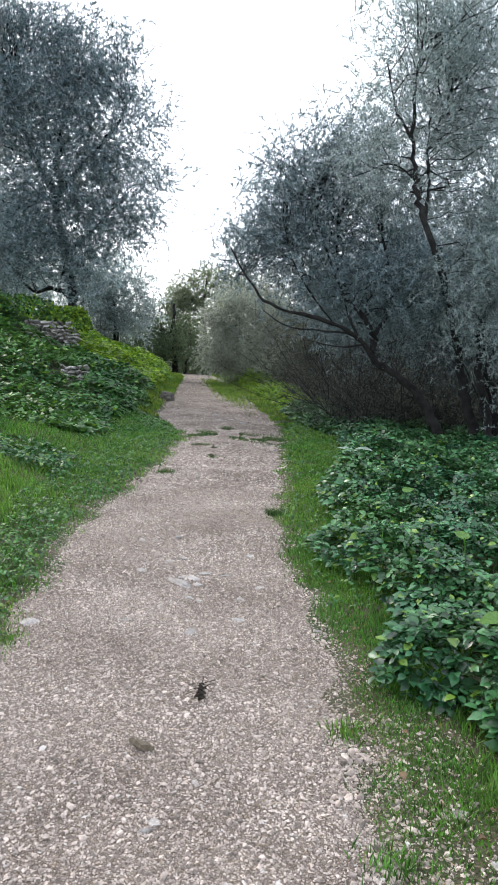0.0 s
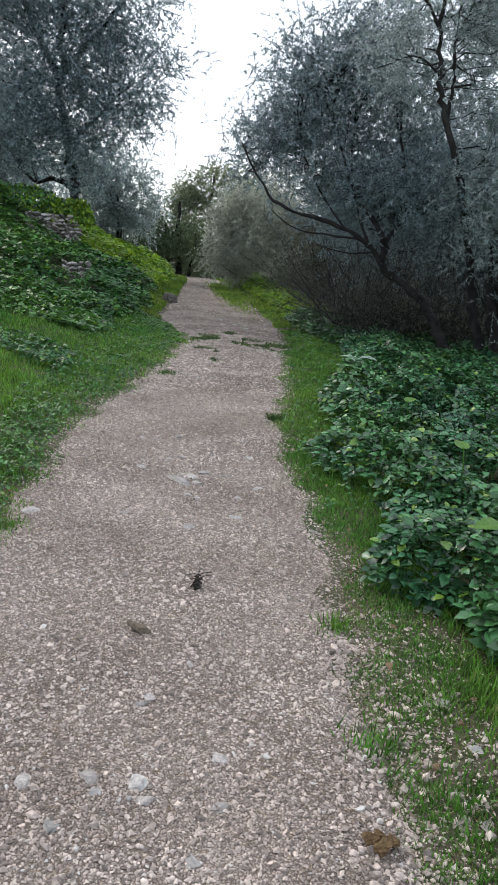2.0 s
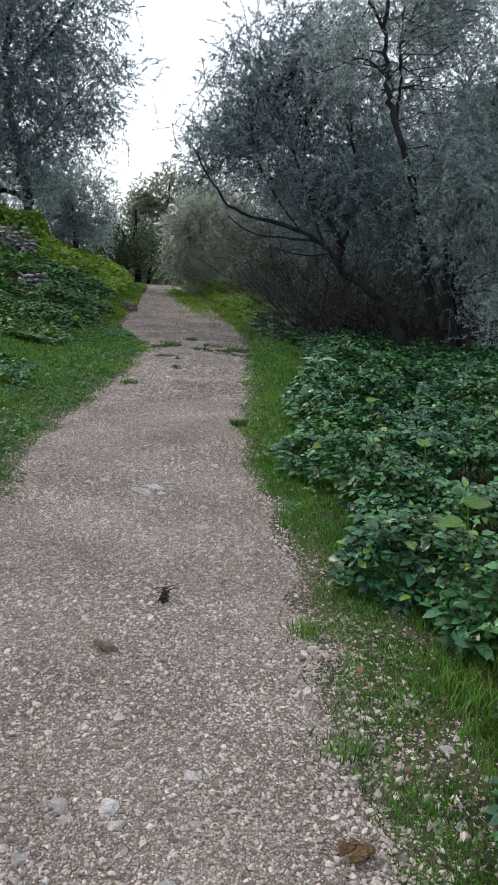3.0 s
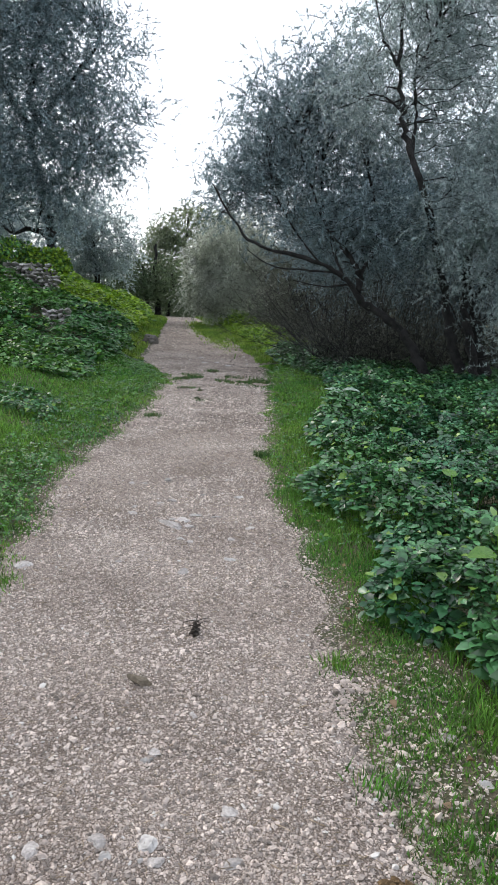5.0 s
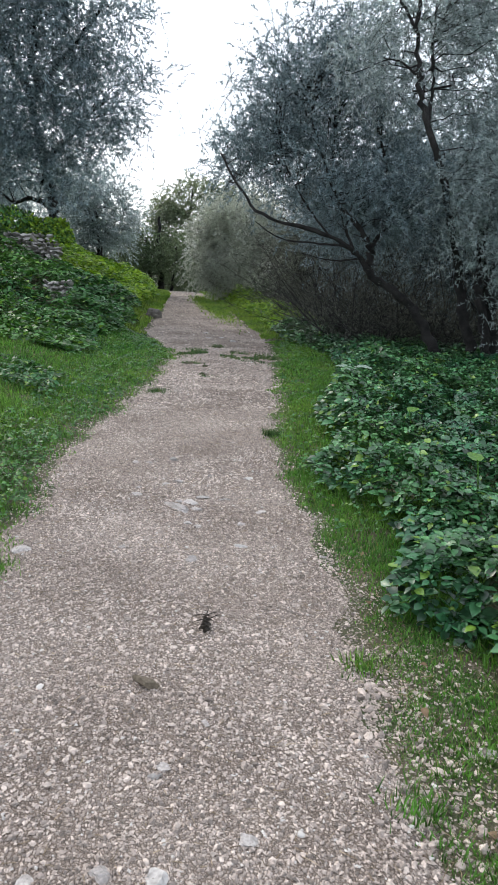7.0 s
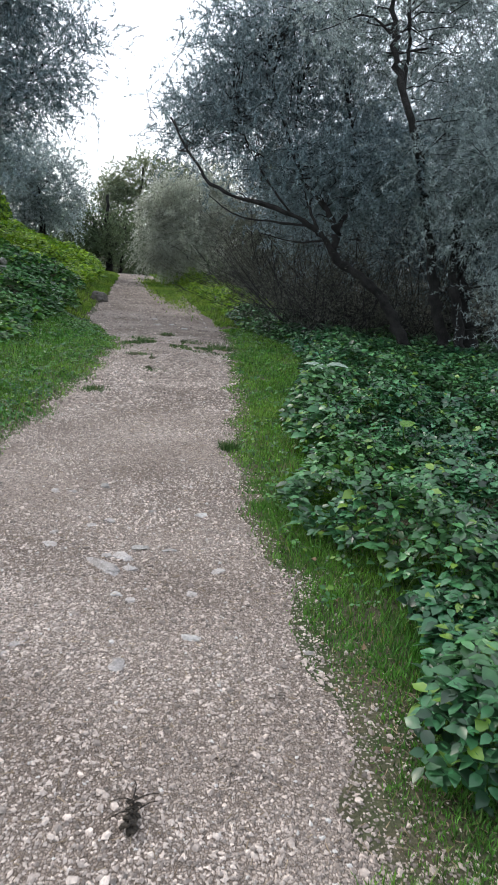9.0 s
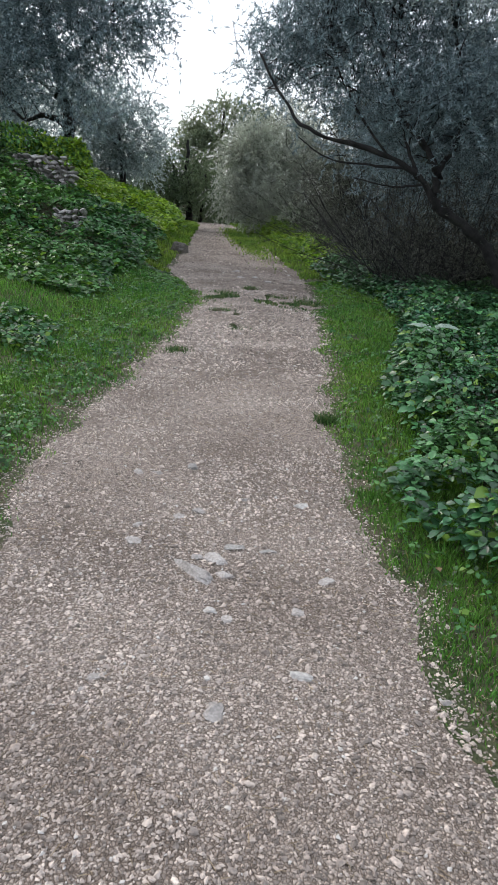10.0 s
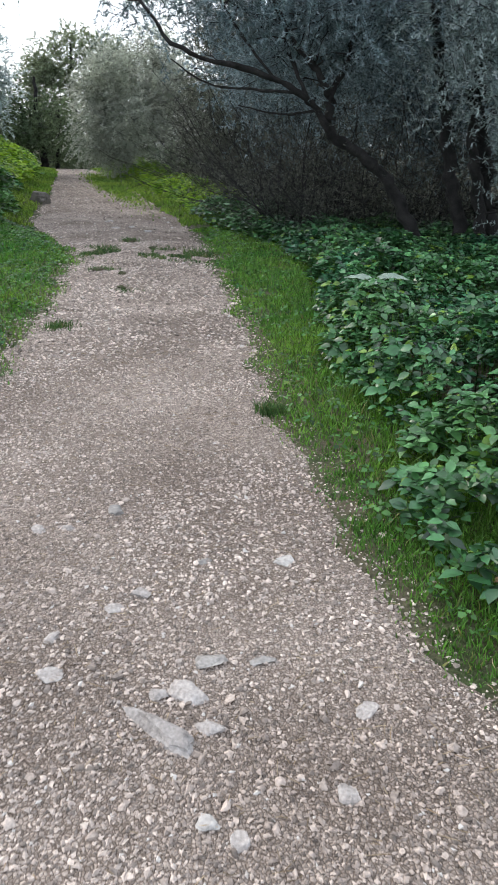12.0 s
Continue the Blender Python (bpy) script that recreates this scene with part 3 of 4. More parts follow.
# big olive above the bank
tree("olive_tree", (-7.6, 24.2, gz(-7.6, 24.2)),
     [([(-7.6, 24.2, 1.5), (-7.3, 24.1, 2.6), (-7.15, 24, 3.32), (-7.4, 23.8, 4.6), (-7.6, 23.6, 6.4), (-7.4, 23.4, 8.4), (-6.6, 23.2, 10.2)], 0.24, 0.05),
      ([(-7.15, 24, 3.3), (-7.9, 24, 3.57), (-8.5, 24, 3.45), (-9.2, 23.8, 4.2)], 0.09, 0.03),
      ([(-7.6, 23.6, 6.4), (-6.6, 23.2, 7.4), (-5.6, 22.9, 8.4), (-4.9, 22.7, 9.6)], 0.10, 0.025),
      ([(-7.4, 23.8, 4.6), (-6.4, 23.2, 5.3), (-5.2, 22.8, 6.3)], 0.09, 0.02),
      ([(-7.6, 23.6, 6.4), (-8.6, 23.4, 8.4), (-9.0, 23.2, 10.8)], 0.12, 0.03)],
     [(-7.4, 23, 7.5, 2.3, 2.2, 2.3), (-8.8, 23.2, 10.6, 2.6, 2.2, 2.3), (-5.4, 22.6, 8.2, 1.3, 1.4, 1.7), (-5.3, 22.8, 5.8, 1.2, 1.3, 1.2), (-7.6, 22.2, 6.0, 1.6, 1.0, 1.5), (-8.0, 22.0, 8.8, 1.8, 1.0, 1.8), (-10.4, 22.6, 8.2, 1.6, 1.4, 2.0), (-6.5, 23, 10.6, 1.6, 1.3, 1.8), (-5.5, 22.8, 10.2, 0.9, 1.0, 1.4), (-9.2, 22.4, 5.8, 1.8, 1.6, 1.5), (-7.0, 22.6, 5.0, 1.5, 1.0, 1.0), (-8.6, 22.0, 4.9, 1.6, 0.9, 1.0), (-5.6, 22.6, 4.9, 1.1, 0.9, 0.7), (-6.6, 22.5, 4.0, 1.1, 0.8, 0.6), (-4.6, 22.5, 6.8, 0.8, 0.8, 0.6), (-3.9, 22.6, 7.2, 0.7, 0.8, 0.6), (-4.5, 22.6, 5.6, 0.6, 0.8, 0.5), (-4.6, 22.6, 8.6, 0.8, 0.9, 0.9), (-7.2, 21.9, 6.9, 1.3, 0.7, 1.0), (-7.4, 21.8, 4.6, 1.3, 0.6, 0.7),
      (-9.6, 23, 12.4, 2.0, 1.5, 1.4), (-6.7, 22.6, 9.2, 1.4, 0.9, 1.2), (-10.6, 22.6, 10.6, 1.3, 1.2, 1.6)],
     M_OLIVE, "large dark olive tree standing above the overgrown wall", twigs=11000, seed=51, leaf=(0.095, 0.032), per_twig=27, subs=14, fine=0.007, bare=0.15, spread=0.5)
# grey trees behind the bank
for i, (bx, by, blobs) in enumerate([
        (-8.0, 33.0, [(-8.0, 33, 4.2, 1.8, 1.4, 2.2), (-9.8, 33, 5.0, 1.8, 1.4, 2.2), (-6.9, 33.5, 3.2, 1.1, 1.0, 2.0), (-9.0, 33, 2.8, 1.6, 1.2, 1.2)]),
        (-12.0, 30.0, [(-11.6, 29, 4.8, 1.9, 1.6, 1.9), (-12.4, 30, 7.4, 2.2, 1.6, 2.0), (-10.2, 29.0, 4.0, 1.2, 1.2, 1.2), (-9.2, 27.6, 3.7, 1.3, 0.8, 0.9)])]):
    z0 = gz(bx, by)
    tree("olive_tree", (bx, by, z0), [([(bx, by, z0 - 0.1), (bx + 0.1, by, z0 + 1.2), (bx - 0.1, by, z0 + 2.4)], 0.15, 0.06)], blobs, M_OLIVE_GREY,
         "grey olive tree behind the bank", twigs=3000, seed=60 + i, leaf=(0.12, 0.038), per_twig=24, spread=0.5, subs=12, bare=0.2)

# bare brush under the olives
def brush(at, size, n, seed, label):
    r = np.random.default_rng(seed)
    thing = holder("thicket", (at[0], at[1], gz(at[0], at[1])), label=label, category="thicket")
    x, y = at[0] + r.uniform(-1, 1, n) * size[0], at[1] + r.uniform(-1, 1, n) * size[1]
    foot = np.stack([x, y, land(x, y) - 0.03], -1)
    d = unit(r.normal(0, 0.8, (n, 3)) * np.array([1, 1, 0.3]) + np.array([-0.15, -0.1, 0.9]))
    ln = (0.25 + 0.95 * r.random((n, 1)) ** 1.6) * size[2]
    t = np.linspace(0, 1, 6)
    p = foot[:, None] + d[:, None] * (t[None, :, None] * ln[:, None]) + np.cumsum(r.normal(0, 0.05, (n, 6, 3)), 1) * ln[:, None] * 0.6
    p[:, 0] = foot
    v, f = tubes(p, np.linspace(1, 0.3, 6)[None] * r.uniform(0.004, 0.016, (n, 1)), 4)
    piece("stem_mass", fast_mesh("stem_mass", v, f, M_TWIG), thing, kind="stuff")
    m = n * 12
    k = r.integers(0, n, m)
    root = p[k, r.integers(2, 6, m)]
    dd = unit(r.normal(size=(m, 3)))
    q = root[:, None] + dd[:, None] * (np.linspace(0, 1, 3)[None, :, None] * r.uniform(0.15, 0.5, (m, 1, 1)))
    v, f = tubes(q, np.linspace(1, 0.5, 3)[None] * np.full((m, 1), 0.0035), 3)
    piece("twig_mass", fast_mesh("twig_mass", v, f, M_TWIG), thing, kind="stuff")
    g = 6 * m
    k = r.integers(0, m, g)
    v, f = scatter(SLIM_V, SLIM_F, q[k, 2] + r.normal(0, 0.13, (g, 3)), r.normal(size=(g, 3)), r.normal(size=(g, 3)) + np.array([0, 0, 1]), np.array([[0.07, 0.02, 0.07]]) * r.uniform(0.7, 1.3, (g, 1)))
    piece("foliage", fast_mesh("foliage", v, f, M_DRY_BRUSH), thing, kind="stuff")
    return thing


brush((2.6, 16.4), (1.5, 0.9, 2.6), 190, 71, "tangle of bare dark stems under the olives")
brush((2.2, 18.6), (1.0, 1.2, 3.0), 190, 72, "dense brown brush beside the path")
brush((1.7, 22.5), (0.9, 1.6, 3.0), 160, 73, "dense brown brush with few leaves")
brush((4.9, 16.4), (1.6, 0.9, 2.6), 190, 74, "bare grey brush behind the tree stems")
brush((0.7, 26.5), (0.8, 1.5, 2.6), 130, 75, "dry brush at the verge before the bend")


# ---- undergrowth ----
def leaf_cloud(x, y, top, r, size, tilt=0.36, layers=(1.0, 0.8, 0.45), lay_share=(0.62, 0.24, 0.14)):
    """Leaves of three leaflets spread at the heights of a bed: places, ways, ups and sizes of the leaflets."""
    n = len(x)
    z = land(x, y) + top * r.choice(layers, n, p=lay_share) * r.uniform(0.82, 1.10, n)
    k = 3
    ang = r.uniform(0, 2 * np.pi, n)[:, None] + np.array([[0.0, 1.75, -1.75]]) + r.normal(0, 0.18, (n, k))
    lean = unit(r.normal(0, 0.30, (n, 3)) + np.array([0, 0, 1]))
    way = np.stack([np.cos(ang), np.sin(ang), 0 * ang], -1)
    way = way - lean[:, None] * (way * lean[:, None]).sum(-1, keepdims=True) + np.array([0, 0, -0.10])
    up = lean[:, None] + r.normal(0, tilt * 0.4, (n, k, 3))
    pos = np.stack([x, y, z], -1)[:, None] + way * size.reshape(-1, 1, 1) * np.array([0.22, 0.08, 0.08])[None, :, None]
    sz = size.reshape(-1, 1) * r.uniform(0.8, 1.1, (n, 1)) * np.array([[1.15, 0.95, 0.95]])
    return pos.reshape(-1, 3), way.reshape(-1, 3), up.reshape(-1, 3), sz.ravel()


def bed_height(x, y, edge_distance, high):
    return np.minimum(high, 0.12 + edge_distance * 1.15) * (0.80 + 0.38 * wave(x, y, 1.0, 12) + 0.2 * wave(x, y, 0.4, 13))


LEAF_MESHES = []
for i in range(8):
    v = LEAF_V * np.array([1, 1.0 + 0.08 * (i % 3), 1 + 0.5 * (i % 4)])
    v[:, 2] += 0.05 * np.sin(v[:, 0] * 5 + i)
    LEAF_MESHES.append(fast_mesh("leaf", v, LEAF_F, M_SINGLE_LEAF, True))


def leaf_objects(parent, pos, way, up, size):
    for i in range(len(pos)):
        x = Vector(way[i]).normalized()
        y = Vector(up[i]).cross(x).normalized()
        z = x.cross(y)
        m = Matrix((x, y, z)).transposed().to_4x4()
        ob = piece("leaf", LEAF_MESHES[i % 8], parent)
        ob.matrix_parent_inverse = Matrix()
        ob.matrix_basis = Matrix.Translation(Vector(pos[i]) - parent.location) @ m @ Matrix.Diagonal((size[i], size[i], size[i], 1))


def stalks(parent, pos, r, n, mat):
    k = r.integers(0, len(pos), n)
    head = pos[k]
    x, y = head[:, 0] + r.normal(0, 0.05, n), head[:, 1] + r.normal(0, 0.05, n)
    foot = np.stack([x, y, land(x, y) - 0.01], -1)
    mid = (foot + head) / 2 + r.normal(0, 0.02, (n, 3))
    v, f = tubes(np.stack([foot, mid, head], 1), np.tile([[0.004, 0.003, 0.002]], (n, 1)), 3)
    piece("stalk_mass", fast_mesh("stalk_mass", v, f, mat), parent, kind="stuff")


# right-hand bed, up to the olives
r = np.random.default_rng(101)
bed = holder("leafy_undergrowth", (1.6, 6.0, gz(1.6, 6)), label="knee-high bed of dark green leafy plants under olive trees", category="undergrowth")
y = 1.6 + 14.9 * r.random(46000) ** 1.05
x = ivy_right(y) + r.random(46000) * (0.9 + 0.24 * y)
keep = (x < 0.75 + 0.33 * y) & (x < 7)
x, y = x[keep], y[keep]
keep = wave(x, y, 0.45, 61) + 0.6 * wave(x, y, 0.22, 62) > -0.30
x, y = x[keep][:22000], y[keep][:22000]
hh = bed_height(x, y, x - ivy_right(y), 0.42 - 0.1 * step(9, 13, y)) * (1 + 0.36 * wave(x, y, 0.45, 61))
pos, way, up, sz = leaf_cloud(x, y, hh, r, 0.058 + 0.013 * r.normal(size=len(x)).clip(-2, 2) + 0.0036 * np.clip(y - 6, 0, 7))
order = np.argsort(pos[:, 1] + 0.6 * pos[:, 0] - 2.5 * pos[:, 2])
near, rest = order[:300], order[300:]
leaf_objects(bed, pos[near], way[near], up[near], sz[near])
for sel, shape, faces in ((rest[pos[rest, 1] < 8.5], LEAF_V, LEAF_F), (rest[pos[rest, 1] >= 8.5], FOLD_V, FOLD_F)):
    v, f = scatter(shape, faces, pos[sel], way[sel], up[sel], sz[sel])
    piece("foliage", fast_mesh("foliage", v, f, M_LEAF, True), bed, kind="stuff")
stalks(bed, pos, r, 2500, M_GRASS)
y = np.concatenate([-4 + 20 * r.random(12000), 1.0 + 1.2 * r.random(2000)])
x = ivy_right(y) + np.concatenate([r.random(12000) * 4.5, r.random(2000) * 0.8])
keep = (x > 0.7 + 0.33 * y) | (y < 1.7)
x, y = x[keep], y[keep]
pos, way, up, sz = leaf_cloud(x, y, bed_height(x, y, x - ivy_right(y), 0.40), r, np.interp(y, (0.2, 0.8, 3.5, 6), (0.09, 0.055, 0.06, 0.10)))
v, f = scatter(FOLD_V, FOLD_F, pos, way, up, sz)
piece("foliage", fast_mesh("foliage", v, f, M_LEAF, True), bed, kind="stuff")

# verge bushes along the far right side of the path; sunlight painted as yellow-green leaves further on
bed = holder("leafy_undergrowth", (0.5, 22, gz(0.5, 22)), label="low bushes along the path verge, coloured yellow-green as sunlit further on", category="undergrowth")
y = 15.5 + 23 * r.random(5200)
x = ivy_right(y) + r.random(5200) * 1.3
hh = bed_height(x, y, x - ivy_right(y), 0.46) * (1 + 0.3 * wave(x, y, 1.2, 63))
bright = y + wave(x, y, 1.5, 64) > 19.5
for sel, mat in ((bright, M_VERGE_LEAF), (~bright, M_LEAF)):
    pos, way, up, sz = leaf_cloud(x[sel], y[sel], hh[sel], r, np.full(sel.sum(), 0.11))
    v, f = scatter(FOLD_V, FOLD_F, pos, way, up, sz)
    piece("foliage", fast_mesh("foliage", v, f, mat, True), bed, kind="stuff")

# low dark bushes that close the end of the path
hedge = holder("bushes", (-5.5, 45, gz(-5.5, 45)), label="low dark green bushes closing the end of the path", category="bushes")
n = 5200
q = unit(r.normal(size=(n, 3)))
q[:, 2] = np.abs(q[:, 2])
cx = -11 + 13 * r.random(n)
pos = np.stack([cx, 45 + 1.5 * np.sin(cx * 1.7), land(cx, 45 + 0 * cx)], -1) + q * np.array([1.2, 1.0, 1.7]) * r.uniform(0.75, 1.05, (n, 1)) * (0.8 + 0.25 * np.sin(cx * 2.3))[:, None]
v, f = scatter(FOLD_V, FOLD_F, pos, q + r.normal(0, 0.7, (n, 3)), q + np.array([0, 0, 0.5]) + r.normal(0, 0.4, (n, 3)), r.uniform(0.16, 0.30, n))
piece("foliage", fast_mesh("foliage", v, f, M_DARK_TREE, True), hedge, kind="stuff")

# left bank
bed = holder("leafy_undergrowth", (-4.5, 16, gz(-4.5, 16)), label="bank overgrown with green leafy plants beside the path", category="undergrowth")
y = 4.5 + 36 * r.random(60000)
x = ivy_left(y) - r.random(60000) ** 1.1 * (0.6 + 0.26 * y)
keep = (x > -0.9 - 0.43 * y) & (wave(x, y, 1.6, 21) > np.interp(y, (8, 11.5, 13), (0.45, 0.25, -2)))
x, y = x[keep], y[keep]
keep = ~((x > -8.1) & (x < -6.35) & (y > 20.6) & (y < 22.4)) & ~((x > -5.6) & (x < -4.75) & (y > 16.7) & (y < 17.8))
x, y = x[keep][:17500], y[keep][:17500]
hh = bed_height(x, y, ivy_left(y) - x, 0.12 + 0.30 * step(11, 19, y)) * (1 + 0.35 * wave(x, y, 1.9, 22) + 0.2 * wave(x, y, 0.7, 24))
size = np.where(y < 12, 0.065, 0.105) + 0.003 * np.clip(y - 7, 0, 22)
# far part of the bank takes the leaf colour with sunlight painted in
bright = y + 0.5 * x + 2.0 * wave(x, y, 2.5, 23) > 20.0
for sel, mat in ((~bright, M_BANK_LEAF), (bright, M_VERGE_LEAF)):
    pos, way, up, sz = leaf_cloud(x[sel], y[sel], hh[sel], r, size[sel])
    v, f = scatter(FOLD_V, FOLD_F, pos, way, up, sz)
    piece("foliage", fast_mesh("foliage", v, f, mat, True), bed, kind="stuff")
y = -4 + 40 * r.random(9000)
x = ivy_left(y) - r.random(9000) * 9
keep = x < -0.9 - 0.43 * y
pos, way, up, sz = leaf_cloud(x[keep], y[keep], np.full(keep.sum(), 0.25), r, np.full(keep.sum(), 0.17))
v, f = scatter(FOLD_V, FOLD_F, pos, way, up, sz)
piece("foliage", fast_mesh("foliage", v, f, M_BANK_LEAF, True), bed, kind="stuff")

# creeper hanging over the old wall
bed = holder("creeper", (-7.4, 22.3, gz(-7.4, 22.3)), label="bright green creeper spilling over the dry stone wall", category="creeper")
n = 5200
q = unit(r.normal(size=(n, 3)))
q[:, 2] = np.abs(q[:, 2]) * 1.1 - 0.25
c = np.array([(-7.0, 22.4, 2.55, 0.75, 0.7, 0.35), (-8.2, 22.2, 2.75, 1.1, 0.8, 0.45), (-9.4, 21.6, 2.9, 1.0, 0.8, 0.5), (-6.45, 22.2, 2.35, 0.35, 0.5, 0.55)])
w = c[r.integers(0, 4, n)]
pos = w[:, :3] + q * w[:, 3:] * r.uniform(0.8, 1.08, (n, 1))
# painted light: more sunlit-coloured leaves to the right, shaded ones to the left
in_sun = r.random(n) < np.interp(pos[:, 0], (-9.5, -7.6, -6.4), (0.2, 0.35, 0.9))
for sel, mat in ((in_sun, M_VERGE_LEAF), (~in_sun, M_BANK_LEAF)):
    k = sel.sum()
    v, f = scatter(LEAF_V, LEAF_F, pos[sel], q[sel] + r.normal(0, 0.7, (k, 3)) - np.array([0, 0, 0.5]), q[sel] + np.array([0, 0, 0.6]) + r.normal(0, 0.3, (k, 3)), r.uniform(0.08, 0.14, k))
    piece("foliage", fast_mesh("foliage", v, f, mat, True), bed, kind="stuff")

# ---- dry stone wall ----
ROCKS = [rock_mesh("stone", (1, 1, 1), M_WALL, 200 + i, 0.16, 9) for i in range(7)]


def stone_wall(at, length, rows, size, depth, seed, label, turn=0.0):
    r = np.random.default_rng(seed)
    thing = holder("dry_stone_wall", at, label=label, category="wall")
    for j in range(rows):
        u = -length / 2 + r.uniform(0, 0.05)
        while u < length / 2:
            w = size * r.uniform(0.7, 1.7)
            h = size * r.uniform(0.75, 1.05)
            if j < rows - 1 or r.random() < 0.7:
                ob = piece("stone", ROCKS[r.integers(0, 7)], thing)
                ob.matrix_parent_inverse = Matrix()
                ob.matrix_basis = pose(0, 0, 0, 0, 0, turn) @ pose(u + w / 2, r.normal(0, 0.025), j * size * 0.85 + r.normal(0, 0.008), r.normal(0, 6), r.normal(0, 6), r.normal(0, 9)) @ Matrix.Diagonal((w * 1.05, depth, h * 1.1, 1))
            u += w * 0.97
    return thing


stone_wall((-7.2, 21.75, 1.62), 1.5, 7, 0.13, 0.45, 81, "crumbling grey dry stone wall under green creeper", 4)
stone_wall((-5.2, 17.55, gz(-5.3, 17.8) - 0.08), 0.62, 4, 0.12, 0.35, 82, "low heap of grey wall stones on the bank", 8)
stone_wall((-6.7, 18.2, gz(-6.9, 18.4) - 0.3), 0.8, 3, 0.14, 0.35, 83, "mossy remains of a dry stone wall", -5)


# ---- grass ----
def grass_patch(name, x, y, tall, label, wide=0.006, seed=1, mat=M_GRASS):
    r = np.random.default_rng(seed)
    n = len(x)
    pos = np.stack([x, y, path_top(x, y) - 0.006], -1)
    lean = r.normal(0, 0.35, (n, 3)) * np.array([1, 1, 0]) + np.array([0, 0, 1])
    a = r.uniform(0, 2 * np.pi, n)
    v, f = scatter(BLADE_V, BLADE_F, pos, np.stack([np.cos(a), np.sin(a), 0 * a], -1), lean, np.stack([tall * r.uniform(0.3, 1.2, n), wide * r.uniform(0.7, 1.5, n) * (1 + np.clip(y - 6, 0, 30) * 0.10), tall * r.uniform(0.6, 1.2, n)], -1))
    return tagged(new(name, fast_mesh(name, v, f, mat)), label, "grass", kind="stuff")


r = np.random.default_rng(301)
# left verge
n = 125000
y = -3 + 20 * r.random(n) ** 0.85
a, b = np.minimum(ivy_left(y) - 0.6, np.where(y < 13.2, -0.43 * y - 0.6, 0)), left_edge(y) + 0.12
x = a + (b - a) * r.random(n) ** 0.85
away = b - x
keep = r.random(n) < np.clip(away / 0.3, 0.05, 1) * (0.75 + 0.35 * wave(x, y, 0.5, 31))
x, y, away = x[keep], y[keep], away[keep]
grass_patch("grass", x, y, np.minimum(0.03 + 0.06 * away, 0.09) * (1 + 0.45 * wave(x, y, 0.6, 33)), "short green grass on the verge below the bank", seed=2)
# right verge
n = 100000
y = 1.0 + 16.5 * r.random(n) ** 1.5
y[:9000] = -3 + 4 * r.random(9000)
a, b = right_edge(y) - 0.08, ivy_right(y) + 0.45
x = a + (b - a) * r.random(n)
away = x - a
keep = r.random(n) < np.clip(away / 0.25, 0.06, 1) * np.clip(0.85 + 0.7 * wave(x, y, 0.34, 35), 0.05, 1)
corner = y < 3.4
keep &= (r.random(n) < 0.5) | (y > 3.4 - 0.25 * wave(x, y, 0.5, 37)) | (x > 0.95 + 0.25 * wave(x, y, 0.4, 38))
x, y, away, corner = x[keep], y[keep], away[keep], corner[keep]
grass_patch("grass", x, y, np.where(corner & (x < 1.0), 0.45, 0.85) * np.minimum(0.03 + 0.11 * away, 0.17 - 0.006 * y) * (1 + 0.3 * wave(x, y, 0.6, 36)), "patchy green grass between the gravel path and leafy plants", seed=3)
# far verges, with sunlight painted into the grass colour
n = 20000
y = 18 + 22 * r.random(n)
left = r.random(n) < 0.45
x = np.where(left, left_edge(y) + 0.02 - r.random(n) * 0.9, right_edge(y) - 0.1 + r.random(n) * 1.2)
grass_patch("grass", x, y, np.full(n, 0.10), "bright yellow-green grass along the far path, coloured as sunlit", wide=0.009, seed=4, mat=M_FAR_GRASS)
# tongue of grass that crosses the path
n = 9000
x = -1.75 + 1.95 * r.random(n)
y = 14.0 + 0.30 * r.normal(size=n) - 0.25 * (x + 0.8)
keep = (wave(x, y, 0.32, 40) > 0.0 + 0.5 * (x > -1.2) * (x < -0.75)) & (r.random(n) < 0.6)
grass_patch("grass", x[keep], y[keep], np.full(keep.sum(), 0.055), "thin strip of grass across the path", wide=0.006, seed=5, mat=M_DARK_GRASS)
n = 5000
y = 27 + 2.2 * r.normal(size=n)
x = right_edge(y) - 0.55 + 0.22 * r.normal(size=n)
# same sun-lightened grass colour as the far verges
grass_patch("grass", x, y, np.full(n, 0.07), "thin grass growing on the far path", wide=0.009, seed=6, mat=M_FAR_GRASS)
# separate tufts at the edges
for i, (tx, ty, tr, th, tn) in enumerate([(0.1, 7.33, 0.075, 0.08, 230), (-1.42, 9.5, 0.10, 0.065, 220), (-1.12, 15.5, 0.12, 0.07, 160), (-0.95, 11.2, 0.12, 0.03, 120), (-1.3, 12.6, 0.16, 0.05, 160), (0.52, 3.0, 0.08, 0.06, 150), (0.62, 2.2, 0.10, 0.06, 170), (0.30, 5.9, 0.07, 0.06, 130), (0.60, 4.7, 0.06, 0.05, 90), (-1.32, 3.75, 0.1, 0.05, 150), (0.8, 1.95, 0.12, 0.06, 200)]):
    grass_patch("grass_tuft", tx + tr * 0.6 * r.normal(size=tn), ty + tr * 0.6 * r.normal(size=tn), np.full(tn, th), "small tuft of dark green grass at the path edge", seed=400 + i, wide=0.0055, mat=M_DARK_GRASS if i < 5 else M_GRASS)

# short dense grass on the near verge
n = 26000
y = 1.3 + 5.2 * r.random(n)
x = right_edge(y) + 0.02 + 0.6 * r.random(n) ** 0.8
keep = wave(x, y, 0.35, 71) + 0.25 * (y > 3.2) > -0.05
grass_patch("grass", x[keep], y[keep], np.full(keep.sum(), 0.036), "short dense grass between stones of the verge", wide=0.004, seed=7)

